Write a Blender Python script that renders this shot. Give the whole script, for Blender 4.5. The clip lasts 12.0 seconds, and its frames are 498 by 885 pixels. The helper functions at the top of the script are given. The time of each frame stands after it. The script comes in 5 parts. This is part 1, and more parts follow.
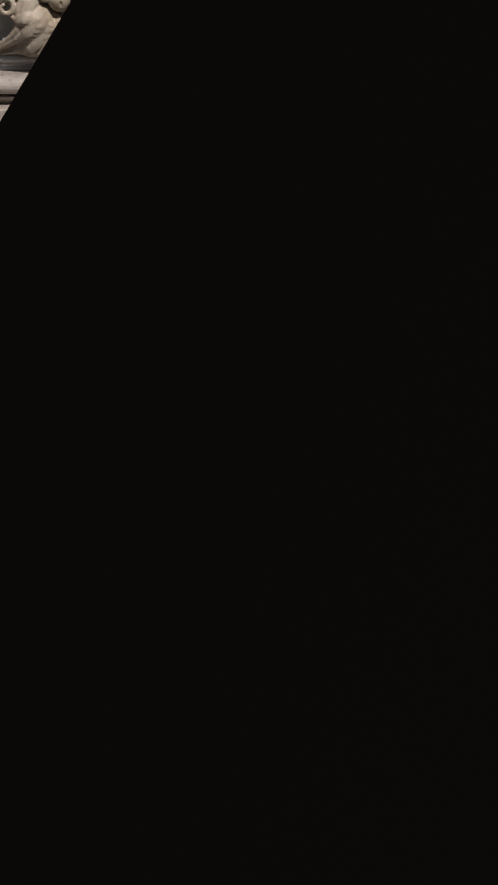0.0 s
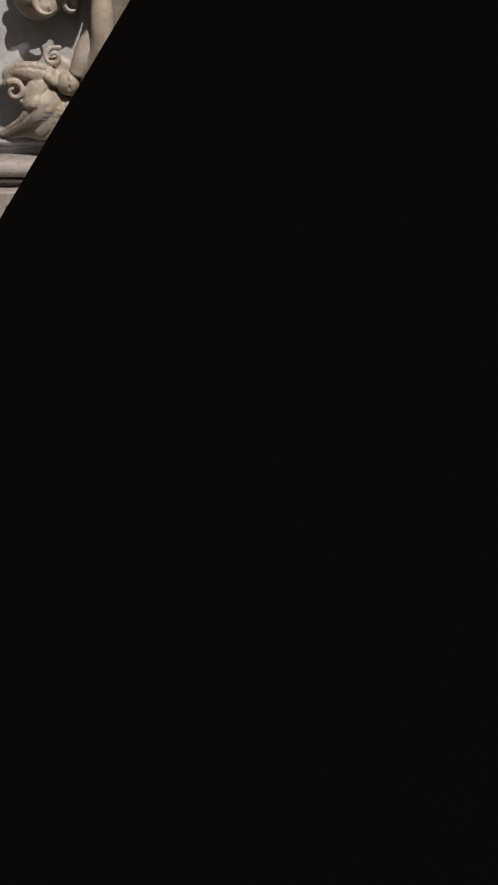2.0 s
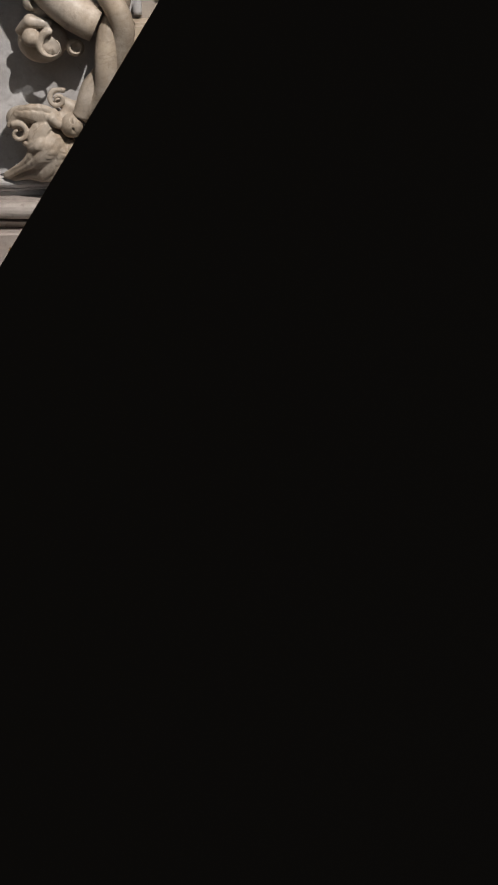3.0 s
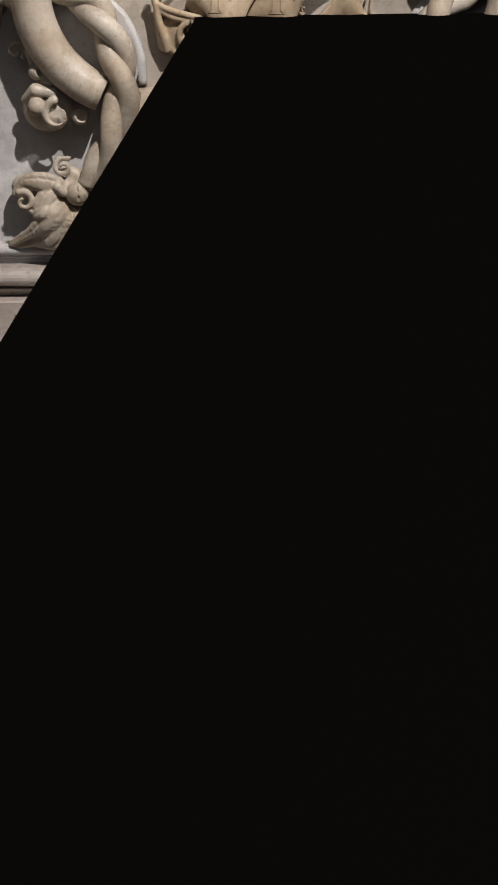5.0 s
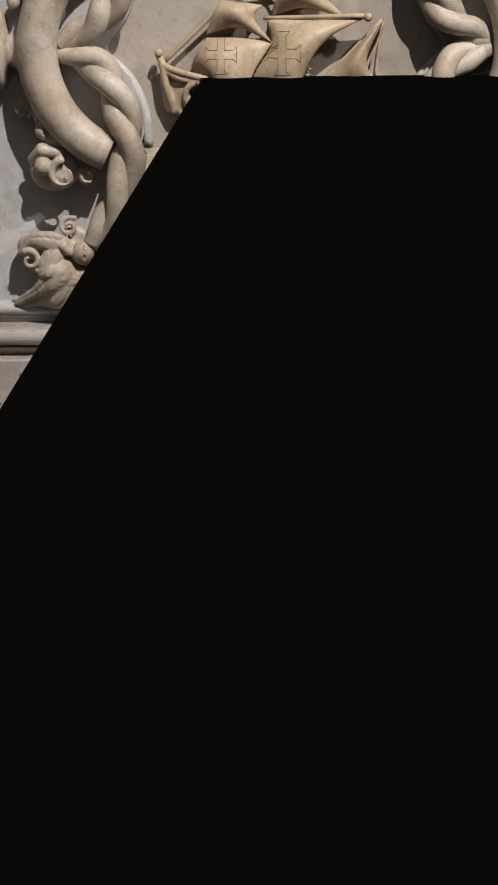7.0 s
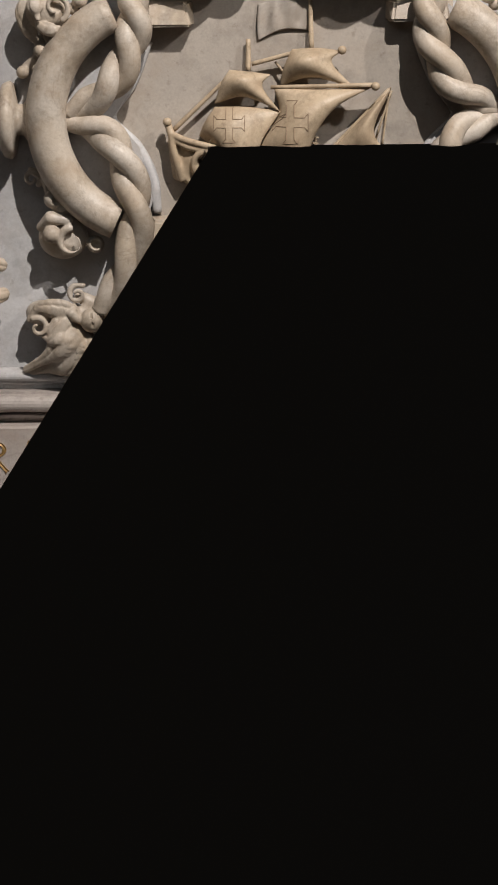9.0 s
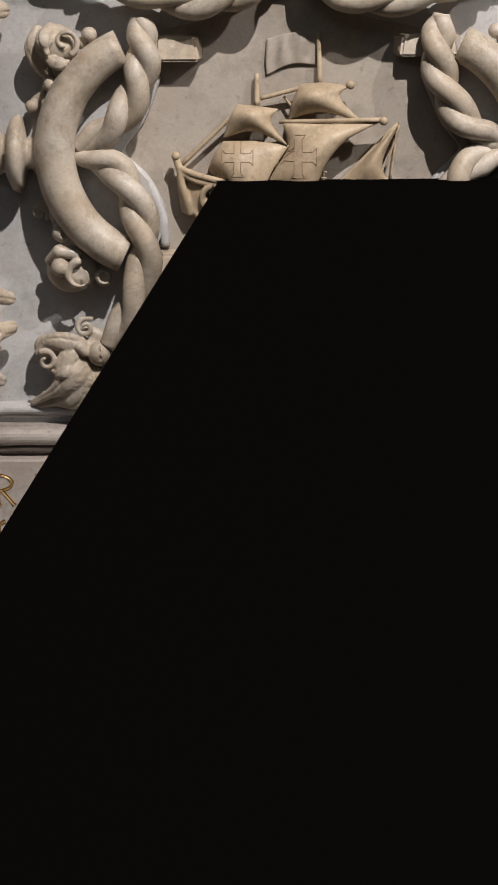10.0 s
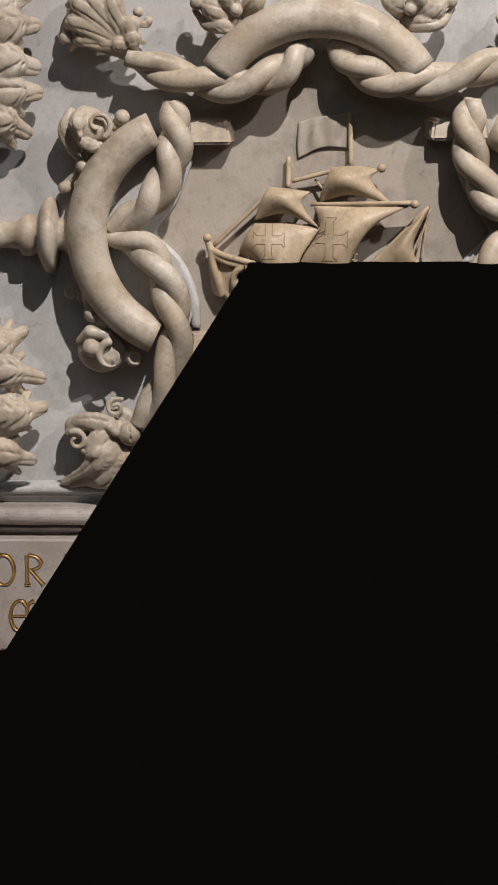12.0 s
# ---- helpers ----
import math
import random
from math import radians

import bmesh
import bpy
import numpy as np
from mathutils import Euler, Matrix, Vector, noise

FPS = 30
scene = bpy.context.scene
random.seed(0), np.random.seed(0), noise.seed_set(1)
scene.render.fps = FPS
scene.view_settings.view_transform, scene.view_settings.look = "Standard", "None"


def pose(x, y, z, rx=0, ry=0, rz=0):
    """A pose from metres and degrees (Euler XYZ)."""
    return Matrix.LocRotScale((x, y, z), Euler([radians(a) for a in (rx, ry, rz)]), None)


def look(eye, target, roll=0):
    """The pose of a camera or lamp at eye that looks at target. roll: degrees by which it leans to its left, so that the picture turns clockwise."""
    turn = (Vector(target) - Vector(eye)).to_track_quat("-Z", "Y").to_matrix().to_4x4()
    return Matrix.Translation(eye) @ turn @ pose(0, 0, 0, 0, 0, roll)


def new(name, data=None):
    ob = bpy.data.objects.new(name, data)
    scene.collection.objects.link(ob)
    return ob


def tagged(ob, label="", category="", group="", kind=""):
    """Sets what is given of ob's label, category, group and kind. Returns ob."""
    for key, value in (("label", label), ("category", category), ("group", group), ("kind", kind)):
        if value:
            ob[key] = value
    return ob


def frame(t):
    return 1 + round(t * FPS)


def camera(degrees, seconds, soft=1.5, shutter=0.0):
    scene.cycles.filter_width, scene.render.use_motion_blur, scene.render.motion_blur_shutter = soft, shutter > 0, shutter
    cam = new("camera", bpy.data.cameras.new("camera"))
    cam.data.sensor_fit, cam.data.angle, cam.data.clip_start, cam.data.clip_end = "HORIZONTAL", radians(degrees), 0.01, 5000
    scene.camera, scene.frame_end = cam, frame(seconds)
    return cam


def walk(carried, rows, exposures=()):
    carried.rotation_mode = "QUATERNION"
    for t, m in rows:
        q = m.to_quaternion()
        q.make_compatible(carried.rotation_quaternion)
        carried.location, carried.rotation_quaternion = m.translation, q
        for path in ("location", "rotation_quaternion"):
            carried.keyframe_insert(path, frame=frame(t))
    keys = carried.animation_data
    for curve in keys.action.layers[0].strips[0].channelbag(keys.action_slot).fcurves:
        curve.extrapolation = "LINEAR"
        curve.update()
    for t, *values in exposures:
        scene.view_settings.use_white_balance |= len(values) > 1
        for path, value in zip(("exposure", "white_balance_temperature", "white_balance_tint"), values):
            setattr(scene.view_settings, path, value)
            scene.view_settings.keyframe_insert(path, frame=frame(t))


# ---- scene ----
# camera: a long lens at standing height that tilts slowly upwards
cam = camera(12.58, 12.0, soft=1.8)
EYE = (0.086, -3.49, 1.6)
TURNS = [
    (0.0, 69.633, 0.788, 1.341),
    (0.5, 70.081, 0.848, 1.385),
    (1.0, 70.598, 0.847, 1.430),
    (1.5, 71.147, 0.858, 1.473),
    (2.0, 71.695, 0.856, 1.518),
    (2.5, 72.246, 0.855, 1.575),
    (3.0, 72.747, 0.851, 1.605),
    (5.0, 74.450, 0.861, 1.722),
    (5.5, 74.822, 0.830, 1.768),
    (6.0, 75.200, 0.799, 1.827),
    (6.5, 75.554, 0.751, 1.843),
    (7.0, 75.955, 0.700, 1.884),
    (9.0, 77.664, 0.703, 2.087),
    (9.5, 78.080, 0.627, 2.194),
    (10.0, 78.521, 0.580, 2.306),
    (10.5, 78.954, 0.495, 2.466),
    (11.0, 79.415, 0.460, 2.609),
    (11.5, 79.957, 0.404, 2.800),
    (12.0, 80.585, 0.344, 3.114),
]
walk(cam, [(t, pose(*EYE, rx, ry, rz)) for t, rx, ry, rz in TURNS])

# ---- light: one warm spotlight high in front, soft light of the hall ----
world = bpy.data.worlds.new("world")
scene.world = world
world.use_nodes = True
world.node_tree.nodes["Background"].inputs[0].default_value = (0.70, 0.83, 1.0, 1)
world.node_tree.nodes["Background"].inputs[1].default_value = 0.017


def lamp(name, kind, place, target, watts, colour):
    data = bpy.data.lights.new(name, kind)
    data.energy, data.color = watts, colour
    ob = new(name, data)
    ob.matrix_world = look(place, target)
    return data


spot = lamp("spotlight", "SPOT", (1.41, -3.24, 5.58), (0, 0.1, 0.35), 1580, (1.0, 0.922, 0.862))
spot.spot_size, spot.spot_blend, spot.shadow_soft_size = radians(40), 1.0, 0.04
side_spot = lamp("spotlight", "SPOT", (3.65, -2.70, 4.65), (0, 0.2, 0.6), 440, (1.0, 0.922, 0.862))
side_spot.spot_size, side_spot.spot_blend, side_spot.shadow_soft_size = radians(50), 0.5, 0.04
hall = lamp("hall_light", "AREA", (-0.6, -6.5, 5.4), (0, 0.3, 0.6), 25, (0.90, 0.95, 1.0))
hall.shape, hall.size, hall.size_y = "RECTANGLE", 5.0, 3.0
scene.view_settings.exposure = 0.0


def LN(a, b, y):
    "A place on the lion: a across, b down, on a drawing about 1.7 to the millimetre, at the depth y."
    return (-0.2552 + 5.4405e-04 * a - 1.6783e-05 * b - 0.0989 * y + 1.5848e-04 * a * y - 1.9899e-06 * b * y + 2.2879e-08 * a * b,
            y,
            0.7072 - 2.7153e-06 * a - 5.8099e-04 * b - 0.2560 * y - 4.3622e-07 * a * y - 1.6610e-04 * b * y + 3.0201e-09 * a * b)


def LD(a, b, y):
    "A place on the front view of the lion: a across and b down, nearly a millimetre each, at the depth y."
    a, b = a - 474, b - 830
    return (0.0015 + 9.1745e-04 * a - 1.1920e-05 * b - 0.02421 * y + 2.6266e-04 * a * y - 3.7230e-06 * b * y + 7.6680e-08 * a * b,
            y,
            0.4713 - 5.2865e-06 * a - 9.6383e-04 * b - 0.3234 * y - 1.5352e-06 * a * y - 2.7620e-04 * b * y - 7.5024e-08 * b * b)


def SH(a, b, y):
    "A place on the ship: a across, b down, on a drawing about 1.7 to the millimetre, at the depth y."
    return (-0.2259 + 5.3332e-04 * a - 6.8665e-06 * b - 0.0900 * y + 1.5446e-04 * a * y - 2.1073e-07 * b * y + 1.4863e-08 * a * b,
            y,
            1.5339 - 2.8135e-06 * a - 5.4053e-04 * b - 0.0192 * y - 2.6195e-07 * a * y - 1.5430e-04 * b * y + 4.9015e-09 * a * b)


# ---- materials ----
# the floor's stones: side, turn and one corner
SIDE, ANGLE, CORNER = 0.424, radians(-47.5), (0.09, -0.285)
ua = Vector((math.cos(ANGLE), math.sin(ANGLE)))
ub = Vector((-math.sin(ANGLE), math.cos(ANGLE))) * -1.0


def material(name, base, second, stain, scale=6.0, rough=0.5, vein=0.35, bump=0.25, grain=220.0, pits=0.0, bevel=0.0, dirt=0.35, patina_and_shade=(), flecks=0.0):
    """Stone: two broad tints, veins, stains of another colour, fine grain and relief."""
    mat = bpy.data.materials.new(name)
    mat.use_nodes = True
    nt = mat.node_tree
    n, l = nt.nodes, nt.links
    bsdf = n["Principled BSDF"]
    geo = n.new("ShaderNodeNewGeometry")
    info = n.new("ShaderNodeObjectInfo")
    shift = n.new("ShaderNodeVectorMath")
    shift.operation = "MULTIPLY_ADD"
    comb = n.new("ShaderNodeCombineXYZ")
    for k in range(3):
        l.new(info.outputs["Random"], comb.inputs[k])
    l.new(comb.outputs[0], shift.inputs[0])
    shift.inputs[1].default_value = (7.0, 5.0, 9.0)
    l.new(geo.outputs["Position"], shift.inputs[2])

    def noise_node(sc, detail, rough_, warp=0.0):
        t = n.new("ShaderNodeTexNoise")
        t.inputs["Scale"].default_value, t.inputs["Detail"].default_value = sc, detail
        t.inputs["Roughness"].default_value, t.inputs["Distortion"].default_value = rough_, warp
        l.new(shift.outputs[0], t.inputs["Vector"])
        return t

    def ramp(src, a, b, lo=0.0, hi=1.0):
        r = n.new("ShaderNodeMapRange")
        r.inputs["From Min"].default_value, r.inputs["From Max"].default_value = a, b
        r.inputs["To Min"].default_value, r.inputs["To Max"].default_value = lo, hi
        l.new(src, r.inputs["Value"])
        return r.outputs[0]

    def mix(fac, a, b, blend="MIX"):
        m = n.new("ShaderNodeMix")
        m.data_type, m.blend_type = "RGBA", blend
        for sock, v in ((m.inputs["Factor"], fac), (m.inputs["A"], a), (m.inputs["B"], b)):
            if isinstance(v, (int, float)):
                sock.default_value = v
            elif isinstance(v, tuple):
                sock.default_value = (*v, 1)
            else:
                l.new(v, sock)
        return m.outputs["Result"]

    broad = noise_node(scale, 6, 0.6, 0.3)
    cloud = noise_node(scale * 2.7, 10, 0.68, 0.3)
    fine = noise_node(grain, 4, 0.65)
    speck = noise_node(grain * 0.3, 5, 0.6)
    wave = noise_node(scale * 0.9, 4, 0.55, 0.9)
    where = noise_node(scale * 0.7, 3, 0.5)
    grime = noise_node(scale * 1.9, 13, 0.74)
    col = mix(ramp(broad.outputs[0], 0.36, 0.64), base, second)
    col = mix(ramp(cloud.outputs[0], 0.45, 0.72, 0.0, 0.85), col, stain)
    # soft dark veins, only in places, where the warped noise passes its middle
    mid = n.new("ShaderNodeMath")
    mid.operation = "ABSOLUTE"
    off = n.new("ShaderNodeMath")
    off.operation = "SUBTRACT"
    l.new(wave.outputs[0], off.inputs[0])
    off.inputs[1].default_value = 0.5
    l.new(off.outputs[0], mid.inputs[0])
    both_ = n.new("ShaderNodeMath")
    both_.operation = "MULTIPLY"
    l.new(ramp(mid.outputs[0], 0.0, 0.016, vein, 0.0), both_.inputs[0])
    l.new(ramp(where.outputs[0], 0.42, 0.60), both_.inputs[1])
    col = mix(both_.outputs[0], col, tuple(c * 0.5 for c in stain))
    col = mix(ramp(grime.outputs[0], 0.50, 0.68, 0.0, dirt), col, tuple(c * 0.38 for c in second))
    col = mix(ramp(fine.outputs[0], 0.3, 0.7, 0.0, 0.35), col, tuple(c * 0.70 for c in second))
    col = mix(ramp(speck.outputs[0], 0.60, 0.72, 0.0, 0.45), col, tuple(c * 0.5 for c in stain))
    if flecks:
        smudge = noise_node(scale * 4.5, 9, 0.72, 1.2)
        zone = noise_node(scale * 0.8, 4, 0.6)
        spread = n.new("ShaderNodeMath")
        spread.operation = "MULTIPLY"
        l.new(ramp(smudge.outputs[0], 0.55, 0.66), spread.inputs[0])
        l.new(ramp(zone.outputs[0], 0.42, 0.62, 0.15 * flecks, flecks), spread.inputs[1])
        col = mix(spread.outputs[0], col, tuple(c * 0.40 for c in stain))
    if pits:
        # pale cement worn into flakes, thickest beside the joints
        def near(axis):
            along = n.new("ShaderNodeVectorMath")
            along.operation = "DOT_PRODUCT"
            l.new(geo.outputs["Position"], along.inputs[0])
            along.inputs[1].default_value = (axis.x / SIDE, axis.y / SIDE, 0)
            part_ = n.new("ShaderNodeMath")
            part_.operation = "PINGPONG"
            start = n.new("ShaderNodeMath")
            start.operation = "SUBTRACT"
            l.new(along.outputs["Value"], start.inputs[0])
            start.inputs[1].default_value = (axis.x * CORNER[0] + axis.y * CORNER[1]) / SIDE
            l.new(start.outputs[0], part_.inputs[0])
            part_.inputs[1].default_value = 0.5
            return part_.outputs[0]

        def join(op, x, y):
            m = n.new("ShaderNodeMath")
            m.operation = op
            for sock, v in zip(m.inputs, (x, y)):
                if isinstance(v, float):
                    sock.default_value = v
                else:
                    l.new(v, sock)
            return m.outputs[0]

        rim = ramp(join("MINIMUM", near(ua), near(ub)), 0.0, 0.22, 0.060, 0.0)
        flake = noise_node(44.0, 10, 0.66, 0.5)
        patch = noise_node(9.0, 5, 0.6)
        crumb = noise_node(120.0, 6, 0.7)
        level = join("ADD", join("ADD", join("MULTIPLY", flake.outputs[0], 0.55), join("MULTIPLY", patch.outputs[0], 0.30)), join("ADD", join("MULTIPLY", crumb.outputs[0], 0.15), rim))
        col = mix(ramp(level, 0.520, 0.565, 0.0, pits * 0.66), col, (0.44, 0.415, 0.375))
        col = mix(ramp(level, 0.590, 0.625, 0.0, pits * 0.6), col, (0.58, 0.555, 0.515))
    if patina_and_shade:
        # rubbed places turned yellow; dirt and painted shade darken eyes, nostrils, mouth
        for place, reach, tint, least in patina_and_shade:
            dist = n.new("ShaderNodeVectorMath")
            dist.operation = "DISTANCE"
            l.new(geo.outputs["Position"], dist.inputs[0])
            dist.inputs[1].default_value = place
            worn_or_shaded = n.new("ShaderNodeMath")
            worn_or_shaded.operation = "MULTIPLY"
            l.new(ramp(dist.outputs["Value"], reach * 0.35, reach, 1.0, 0.0), worn_or_shaded.inputs[0])
            l.new(ramp(cloud.outputs[0], 0.34, 0.60, least, 1.0), worn_or_shaded.inputs[1])
            col = mix(worn_or_shaded.outputs[0], col, tint)
    l.new(col, bsdf.inputs["Base Color"])
    l.new(ramp(cloud.outputs[0], 0.3, 0.7, rough - 0.1, rough + 0.14), bsdf.inputs["Roughness"])
    bsdf.inputs["Specular IOR Level"].default_value = 0.4
    b1 = n.new("ShaderNodeBump")
    b1.inputs["Strength"].default_value, b1.inputs["Distance"].default_value = bump, 0.003
    l.new(cloud.outputs[0], b1.inputs["Height"])
    b2 = n.new("ShaderNodeBump")
    b2.inputs["Strength"].default_value, b2.inputs["Distance"].default_value = bump, 0.0008
    l.new(fine.outputs[0], b2.inputs["Height"])
    l.new(b1.outputs[0], b2.inputs["Normal"])
    if bevel:
        bv = n.new("ShaderNodeBevel")
        bv.samples, bv.inputs["Radius"].default_value = 4, bevel
        l.new(bv.outputs[0], b1.inputs["Normal"])
    l.new(b2.outputs[0], bsdf.inputs["Normal"])
    return mat


WALL = material("wall_marble", (0.61, 0.61, 0.62), (0.51, 0.505, 0.51), (0.48, 0.44, 0.405), 4.5, 0.5, 0.1, 0.25, dirt=0.45)
RELIEF = material("carved_marble", (0.60, 0.55, 0.49), (0.475, 0.395, 0.305), (0.37, 0.285, 0.205), 9.0, 0.45, 0.3, 0.4, dirt=0.7)
SAIL = material("tan_marble", (0.57, 0.46, 0.33), (0.46, 0.36, 0.25), (0.36, 0.26, 0.17), 11.0, 0.48, 0.2, 0.35, dirt=0.65)
MUZZLE, PAW_L, PAW_R = (-0.000, 0.080, 0.366), (-0.122, 0.050, 0.323), (0.119, 0.050, 0.329)
# the dark tint is grime plus shade painted into the face's hollows
YELLOW, DIRT_AND_SHADE = (0.55, 0.43, 0.30), (0.10, 0.075, 0.050)
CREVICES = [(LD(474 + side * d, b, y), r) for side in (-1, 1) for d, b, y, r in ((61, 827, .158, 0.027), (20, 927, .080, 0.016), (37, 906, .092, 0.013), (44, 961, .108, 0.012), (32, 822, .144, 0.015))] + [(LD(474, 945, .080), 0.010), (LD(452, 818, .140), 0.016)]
LION = material("lion_marble", (0.61, 0.545, 0.46), (0.48, 0.41, 0.33), (0.38, 0.29, 0.20), 13.0, 0.48, 0.15, 0.45, dirt=0.85, patina_and_shade=[(p, r, YELLOW, 0.15) for p, r in ((MUZZLE, 0.080), (PAW_L, 0.040), (PAW_R, 0.040))] + [(p, r, DIRT_AND_SHADE, 0.85) for p, r in CREVICES])
SLAB = material("slab_marble", (0.53, 0.485, 0.45), (0.42, 0.37, 0.345), (0.38, 0.305, 0.255), 4.5, 0.45, 0.3, 0.2, dirt=0.7)
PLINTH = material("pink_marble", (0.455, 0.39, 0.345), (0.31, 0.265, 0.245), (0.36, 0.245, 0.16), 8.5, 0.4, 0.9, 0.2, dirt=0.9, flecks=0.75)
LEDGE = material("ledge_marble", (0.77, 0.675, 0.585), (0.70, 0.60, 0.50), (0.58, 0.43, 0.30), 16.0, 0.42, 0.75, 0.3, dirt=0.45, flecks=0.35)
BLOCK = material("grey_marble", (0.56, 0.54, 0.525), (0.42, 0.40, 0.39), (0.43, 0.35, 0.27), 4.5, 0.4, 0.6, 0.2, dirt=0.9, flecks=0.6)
GREY_TILE = material("grey_floor_stone", (0.26, 0.245, 0.22), (0.18, 0.17, 0.16), (0.23, 0.20, 0.16), 7.0, 0.38, 0.2, 0.25, pits=1.0, dirt=0.7)
RED_TILE = material("red_floor_stone", (0.21, 0.09, 0.07), (0.16, 0.07, 0.055), (0.26, 0.15, 0.12), 7.0, 0.38, 0.2, 0.25, pits=0.55, dirt=0.7)
DARK_TILE = material("dark_floor_stone", (0.065, 0.064, 0.063), (0.09, 0.088, 0.085), (0.12, 0.11, 0.10), 7.0, 0.38, 0.2, 0.25, pits=0.5, dirt=0.6)
OCHRE_TILE = material("ochre_floor_stone", (0.215, 0.180, 0.125), (0.15, 0.130, 0.100), (0.20, 0.15, 0.10), 7.0, 0.38, 0.2, 0.25, pits=0.7, dirt=0.7)
MORTAR = material("mortar", (0.42, 0.41, 0.39), (0.34, 0.33, 0.31), (0.28, 0.25, 0.22), 12.0, 0.7, 0.1, 0.4, dirt=0.6)
# near-black brown and low gloss: the recess's shade is put into the colour
SHADED_WALL = material("shaded_recess_stone", (0.12, 0.050, 0.023), (0.010, 0.004, 0.0025), (0.16, 0.075, 0.038), 2.0, 0.85, 0.1, 0.3, dirt=0.9)
SHADED_WALL.node_tree.nodes["Principled BSDF"].inputs["Specular IOR Level"].default_value = 0.08
HALL = material("hall_stone", (0.42, 0.39, 0.34), (0.36, 0.33, 0.29), (0.33, 0.28, 0.22), 1.0, 0.7, 0.1, 0.3)
PANEL = material("inner_panel_marble", (0.50, 0.45, 0.395), (0.43, 0.385, 0.34), (0.38, 0.32, 0.26), 6.0, 0.5, 0.2, 0.25, dirt=0.5)
GOLD = material("gilded_groove", (0.52, 0.34, 0.13), (0.33, 0.20, 0.08), (0.16, 0.09, 0.04), 30.0, 0.40, 0.0, 0.2, dirt=0.6)
GOLD.node_tree.nodes["Principled BSDF"].inputs["Metallic"].default_value = 0.35


# ---- builders ----
def link(name, verts, faces, mat, parent=None, label="", smooth=False):
    me = bpy.data.meshes.new(name)
    me.from_pydata([tuple(v) for v in verts], [], [tuple(f) for f in faces])
    me.materials.append(mat)
    if smooth:
        me.shade_smooth()
    ob = new(name, me)
    ob.parent = parent
    if label:
        ob["label"] = label
    return ob


def part(name, bm, mat, parent=None, label="", smooth=False):
    bmesh.ops.recalc_face_normals(bm, faces=bm.faces)
    me = bpy.data.meshes.new(name)
    bm.to_mesh(me)
    bm.free()
    me.materials.append(mat)
    if smooth:
        me.shade_smooth()
    ob = new(name, me)
    ob.parent = parent
    if label:
        ob["label"] = label
    return ob


def thing(name, label, category, place=(0, 0, 0), group="", kind=""):
    return tagged(new(name), label, category, group, kind)


def prism(bm, outline, z0, z1):
    """An upright prism over a plan outline."""
    low = [bm.verts.new((x, y, z0)) for x, y in outline]
    top = [bm.verts.new((x, y, z1)) for x, y in outline]
    bm.faces.new(low[::-1])
    bm.faces.new(top)
    for i in range(len(outline)):
        j = (i + 1) % len(outline)
        bm.faces.new((low[i], low[j], top[j], top[i]))
    return bm


def worn(bm, width, segments=2):
    edges = [e for e in bm.edges if e.calc_face_angle(0) > 0.3]
    bmesh.ops.bevel(bm, geom=edges, offset=width, segments=segments, profile=0.6, affect="EDGES")
    return bm


def chipped(bm, size, amount, seed=0, lowest=-9.0):
    """Cut the mesh finer and roughen it slightly, most at its sharp edges."""
    noise.seed_set(seed + 1)
    sharp = {v for e in bm.edges if e.calc_face_angle(0) > 0.5 for v in e.verts}
    for v in bm.verts:
        if v.co.z < lowest:
            continue
        k = 1.0 if v in sharp else 0.12
        d = noise.noise_vector(v.co * size) * amount * k
        d2 = noise.noise_vector(v.co * size * 4.0) * amount * 0.6 * k
        v.co += d + d2
    noise.seed_set(1)
    return bm


def box(bm, x0, x1, y0, y1, z0, z1):
    return prism(bm, [(x0, y0), (x1, y0), (x1, y1), (x0, y1)], z0, z1)


def spline(points, n):
    """Points along a smooth curve through the control points."""
    p = np.array(points, float)
    p = np.vstack([2 * p[0] - p[1], p, 2 * p[-1] - p[-2]])
    out = []
    for s in np.linspace(0, len(points) - 1 - 1e-6, n):
        i, u = int(s), s - int(s)
        a, b, c, d = p[i:i + 4]
        out.append(0.5 * (2 * b + (c - a) * u + (2 * a - 5 * b + 4 * c - d) * u * u + (3 * b - a - 3 * c + d) * u ** 3))
    return np.array(out)


def tube(points, radii, sides=16, squash=1.0, caps=True):
    """Vertices and faces of a tube along points; squash flattens it towards the wall."""
    p = np.array(points, float)
    n = len(p)
    r = np.interp(np.linspace(0, 1, n), np.linspace(0, 1, len(radii)), radii)
    t = np.gradient(p, axis=0)
    t /= np.linalg.norm(t, axis=1)[:, None]
    verts, faces = [], []
    side = np.array((0, -1.0, 0))
    for i in range(n):
        side = side - t[i] * (side @ t[i])
        side /= np.linalg.norm(side)
        across = np.cross(t[i], side)
        for k in range(sides):
            a = 2 * math.pi * k / sides
            verts.append(p[i] + r[i] * (side * math.cos(a) * squash + across * math.sin(a)))
    for i in range(n - 1):
        for k in range(sides):
            m = (k + 1) % sides
            faces.append((i * sides + k, i * sides + m, (i + 1) * sides + m, (i + 1) * sides + k))
    if caps:
        faces.append(tuple(range(sides))[::-1])
        faces.append(tuple((n - 1) * sides + k for k in range(sides)))
    return verts, faces


